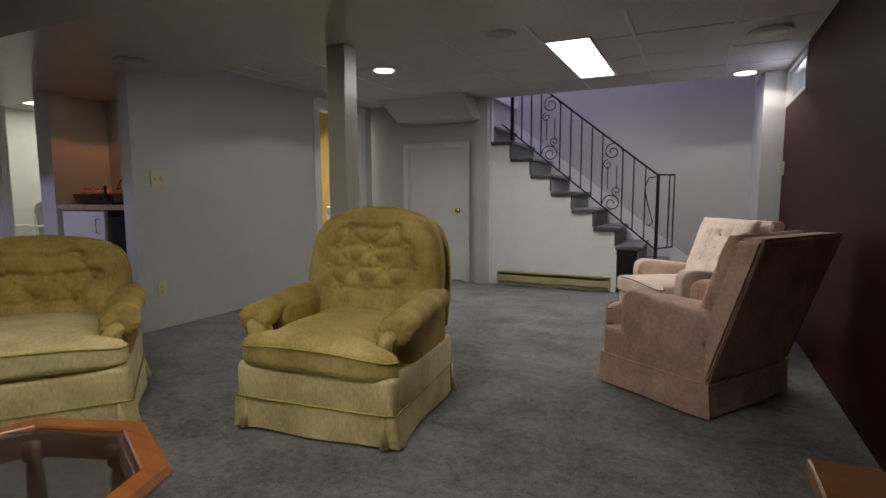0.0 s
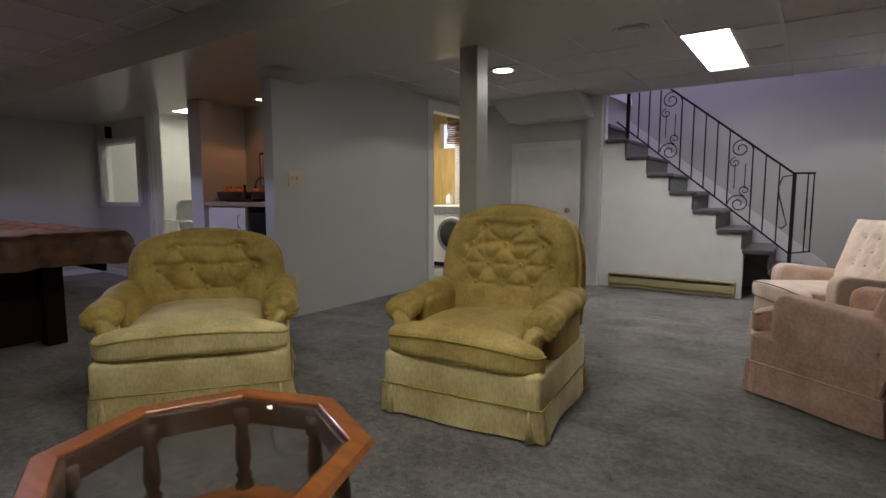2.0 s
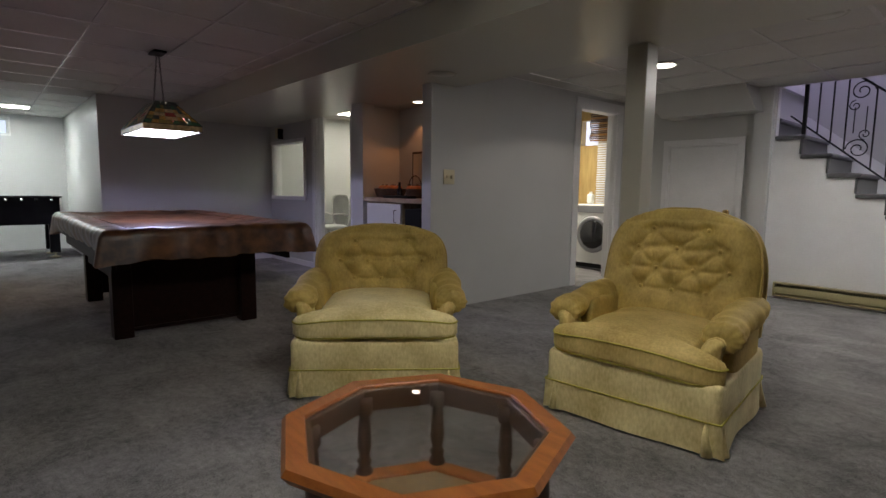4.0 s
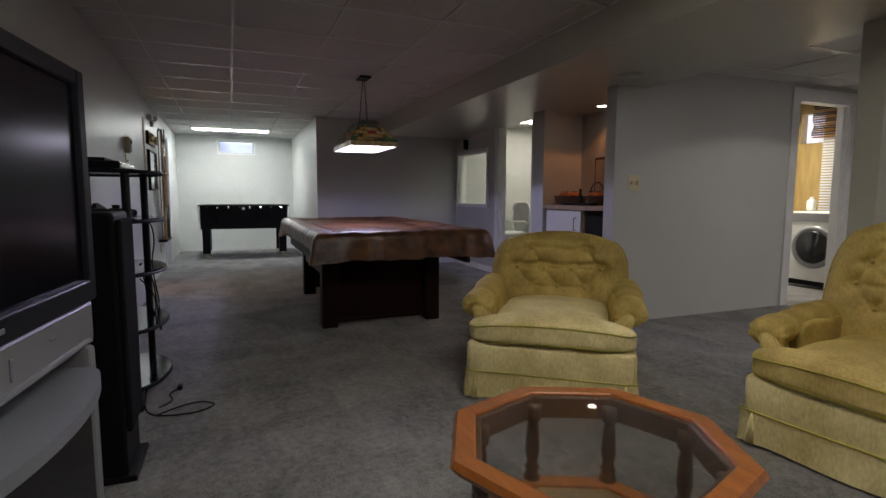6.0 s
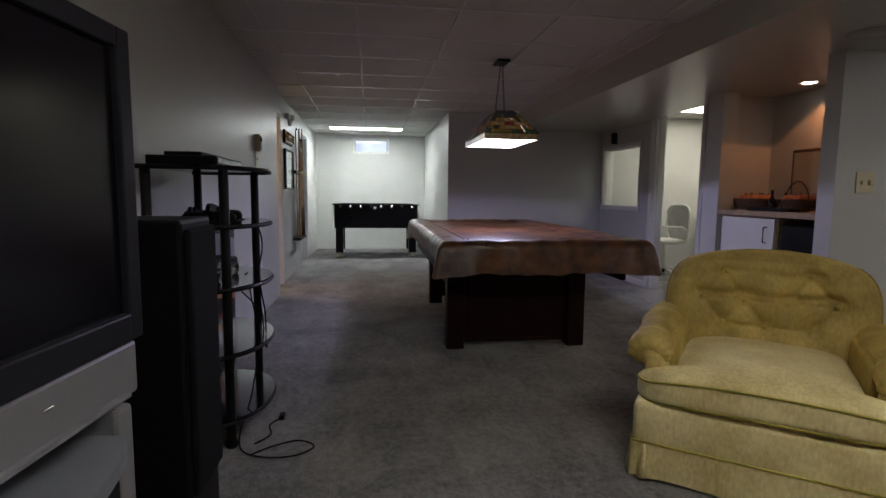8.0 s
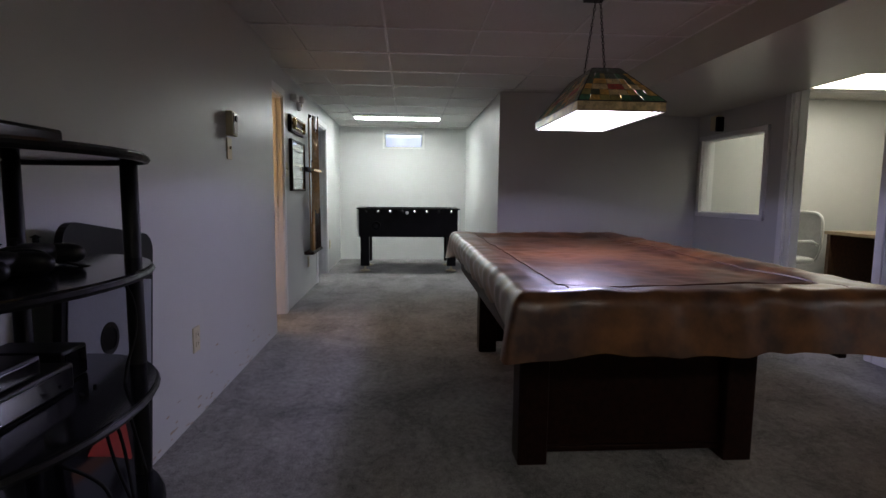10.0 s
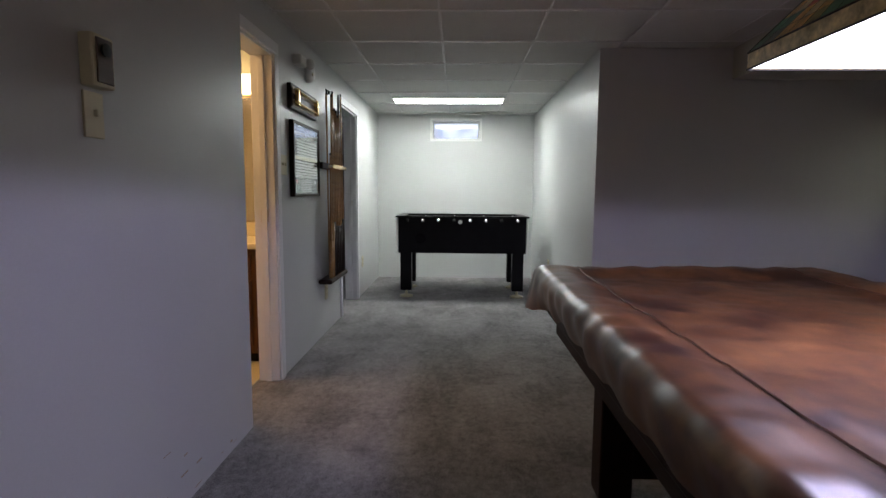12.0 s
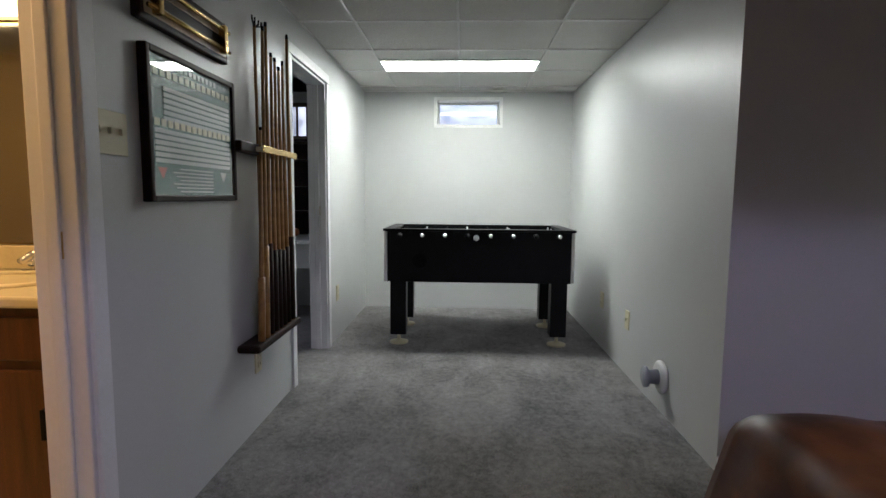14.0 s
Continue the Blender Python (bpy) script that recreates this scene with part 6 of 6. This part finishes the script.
for i in range(16):
    bm = bmesh.new()
    sweep(bm, [(6.2, 7.72 - 0.02 * math.sin(i * 0.9), 1.79 + i * 0.027), (6.66, 7.72 - 0.02 * math.sin(i * 0.9), 1.785 + i * 0.027)], 0.0125, 6)
    part("cane", bm, M_TURNED if i % 3 else M_CUE, o)

# ---- bathroom ----
o = tagged(holder("vanity"), "brown oak vanity unit with panelled doors", "vanity")
part("body", boxes((3.11, 3.66, -1.9, -0.25, 0.08, 0.76)), M_VANITY, o)
part("kick_board", boxes((3.11, 3.60, -1.9, -0.25, 0, 0.08)), M_BLACK, o)
for i in range(3):
    y0 = -1.86 + i * 0.535
    dr = part("door", rboxes(0.006, (3.66, 3.68, y0, y0 + 0.5, 0.12, 0.56)), M_VANITY, o)
    part("handle", rboxes(0.003, (3.68, 3.70, y0 + 0.42, y0 + 0.435, 0.34, 0.44)), M_BLACK, dr)
    part("drawer", rboxes(0.006, (3.66, 3.68, y0, y0 + 0.5, 0.59, 0.73)), M_VANITY, o)
van = o
bm = bmesh.new()
rbox(bm, 3.11, 3.70, -1.92, -0.22, 0.762, 0.80, r=0.01)
rbox(bm, 3.11, 3.135, -1.92, -0.22, 0.80, 0.90, r=0.006)
o = part("basin_top", bm, M_MARBLE, van, "cream cultured-marble basin top")
bm = bmesh.new()
n_ = 26
sweep(bm, [(3.42 + 0.17 * math.cos(2 * math.pi * i / n_), -0.72 + 0.23 * math.sin(2 * math.pi * i / n_), 0.803) for i in range(n_)], 0.012, 6, closed=True)
part("bowl_rim", bm, M_MARBLE, o, smooth=True)
o = tagged(holder("basin_tap"), "chrome basin tap with clear knobs", "tap")
bm = bmesh.new()
rbox(bm, 3.17, 3.24, -0.80, -0.62, 0.801, 0.82, r=0.006)
sweep(bm, [(3.21, -0.71, 0.82), (3.22, -0.71, 0.86), (3.28, -0.71, 0.885), (3.34, -0.71, 0.86)], 0.013, 8)
part("spout", bm, M_CHROME, o, smooth=True)
for y in (-0.78, -0.64):
    bm = bmesh.new()
    blob(bm, 3.205, y, 0.845, 0.022, 0.022, 0.022, 2.2, 4)
    part("knob", bm, M_CHROME, o, smooth=True)
o = tagged(holder("bathroom_mirror"), "large frameless bathroom mirror over the basin", "mirror")
part("frame", boxes((3.10, 3.112, -1.9, -0.26, 0.905, 1.80)), M_BRASS, o)
part("glass", boxes((3.112, 3.117, -1.895, -0.265, 0.91, 1.795)), M_CHROME, o)
o = tagged(holder("vanity_light"), "lit white glass wall light over the bathroom mirror", "wall light")
part("diffuser", rboxes(0.01, (3.125, 3.22, -1.35, -0.42, 1.815, 1.94)), emit("bath_lamp", (1, 0.75, 0.4), 6.0), o)
part("bracket", boxes((3.10, 3.126, -1.38, -0.38, 1.805, 1.96)), M_MARBLE, o)
M_FROSTED = mat("frosted_tan_glass", (0.42, 0.33, 0.2), 0.35, var=0.05)
o = tagged(holder("shower_enclosure"), "corner shower with brass frame and frosted panels beside the bathroom wall", "shower")
part("base", rboxes(0.01, (4.2, 5.098, -2.298, -1.48, 0.009, 0.11)), M_MARBLE, o)
for q in ((4.2, 4.24, -1.52, -1.48), (4.2, 4.23, -2.295, -2.265), (5.065, 5.095, -1.51, -1.48), (4.62, 4.64, -1.51, -1.485)):
    part("post", rboxes(0.004, (*q, 0.11, 1.93)), M_BRASS, o)
for q in ((4.2, 5.095, -1.515, -1.48), (4.2, 4.235, -2.295, -1.515)):
    part("header", rboxes(0.004, (*q, 1.93, 1.965)), M_BRASS, o)
    part("sill", rboxes(0.004, (*q, 0.111, 0.14)), M_BRASS, o)
for q in ((4.24, 4.62, -1.5, -1.494), (4.64, 5.065, -1.5, -1.494), (4.214, 4.22, -2.265, -1.52)):
    part("pane", boxes((*q, 0.14, 1.93)), M_FROSTED, o)
structure(finish("bathroom_floor", boxes((3.1, 5.1, -2.3, -0.16, 0.0, 0.008)), M_MARBLE), "cream sheet bathroom floor", "floor")

# ---- den behind the second door ----
structure(finish("ceiling_den", boxes((0.0, 3.0, -3.2, -0.15, 2.13, 2.2)), M_WHITE), "plain white ceiling", "ceiling")
structure(finish("wall_den_east", boxes((2.9, 3.0, -3.2, -0.15, 0, 2.13), (0, 3.0, -3.3, -3.2, 0, 2.13)), M_WALL), "painted wall", "wall")
o = tagged(holder("shelf_unit"), "dark wooden shelf unit against the den wall", "shelf unit")
for z in (0.95, 1.2, 1.45, 1.62):
    part("shelf", boxes((0.02, 0.30, -1.6, -0.3, z, z + 0.02)), M_DARKWOOD, o)
for y in (-1.62, -0.3):
    part("side", boxes((0.02, 0.30, y, y + 0.02, 0.73, 1.66)), M_DARKWOOD, o)
part("back", boxes((0.01, 0.02, -1.6, -0.3, 0.73, 1.66)), M_DARKWOOD, o)
o = tagged(holder("desk"), "white desk with a panel front in the den", "desk")
part("top", rboxes(0.004, (0.03, 0.75, -1.7, -0.25, 0.69, 0.725)), M_OFFWHITE, o)
part("front_panel", boxes((0.70, 0.72, -1.68, -0.27, 0.48, 0.69)), M_OFFWHITE, o)
for y in (-1.68, -0.3):
    part("leg", boxes((0.66, 0.70, y, y + 0.03, 0, 0.69)), M_OFFWHITE, o)
o = tagged(holder("den_window"), "bright window with a sheer plaid curtain", "window")
part("pane", boxes((0.002, 0.006, -1.2, -0.5, 1.70, 1.98)), M_SKYPANE, o)
part("frame", boxes((0.0, 0.03, -1.24, -1.2, 1.66, 2.02), (0.0, 0.03, -0.5, -0.46, 1.66, 2.02), (0.0, 0.03, -1.2, -0.5, 1.98, 2.02), (0.0, 0.03, -1.2, -0.5, 1.66, 1.70)), M_TURNED, o)
part("curtain", boxes(*[(0.04, 0.045, -1.2 + 0.1 * i, -1.175 + 0.1 * i, 1.68, 2.0) for i in range(8)]), M_TURNED, o)
o = tagged(holder("throw_pillow"), "orange-brown cushion lying on the den desk", "cushion")
bm = bmesh.new()
blob(bm, 0.5, -0.8, 0.78, 0.12, 0.25, 0.055, 3, 7)
part("cushion_cover", bm, M_ORANGE, o, smooth=True)
# bluish lamp added out of sight to fill the den; no fixture there
lamp("den_fill", "AREA", (1.4, -1.6, 2.08), 8, (0.75, 0.82, 1.0), (0.5, 0.5))

# ---- end table by the red wall ----
o = tagged(holder("end_table"), "low orange-brown wooden end table by the red wall", "end table")
part("tabletop", rboxes(0.008, (11.225, 11.655, 1.9, 2.475, 0.465, 0.50)), wood("worn_brown_oak", (0.19, 0.07, 0.02), (0.1, 0.035, 0.01)), o)
part("apron", rboxes(0.004, (11.24, 11.64, 1.93, 2.42, 0.36, 0.465)), M_TURNED, o)
for x, y in ((11.24, 1.93), (11.24, 2.37), (11.59, 1.93), (11.59, 2.37)):
    part("leg", rboxes(0.006, (x, x + 0.05, y, y + 0.05, 0, 0.37)), M_TURNED, o)
# scuffs along the foot of the wall
rs = random.Random(3)
bm = bmesh.new()
for i in range(46):
    x, z = rs.uniform(4.7, 6.6), rs.uniform(0.0, 0.05) if i % 3 else rs.uniform(0.03, 0.3)
    w_, h_ = rs.uniform(0.004, 0.05), rs.uniform(0.002, 0.009)
    box(bm, x, x + w_, 0.05, 0.0508, z, z + h_)
structure(finish("wall_scuffs", bm, M_COUNTER), "small scuffs and chips at the wall foot", "wear")
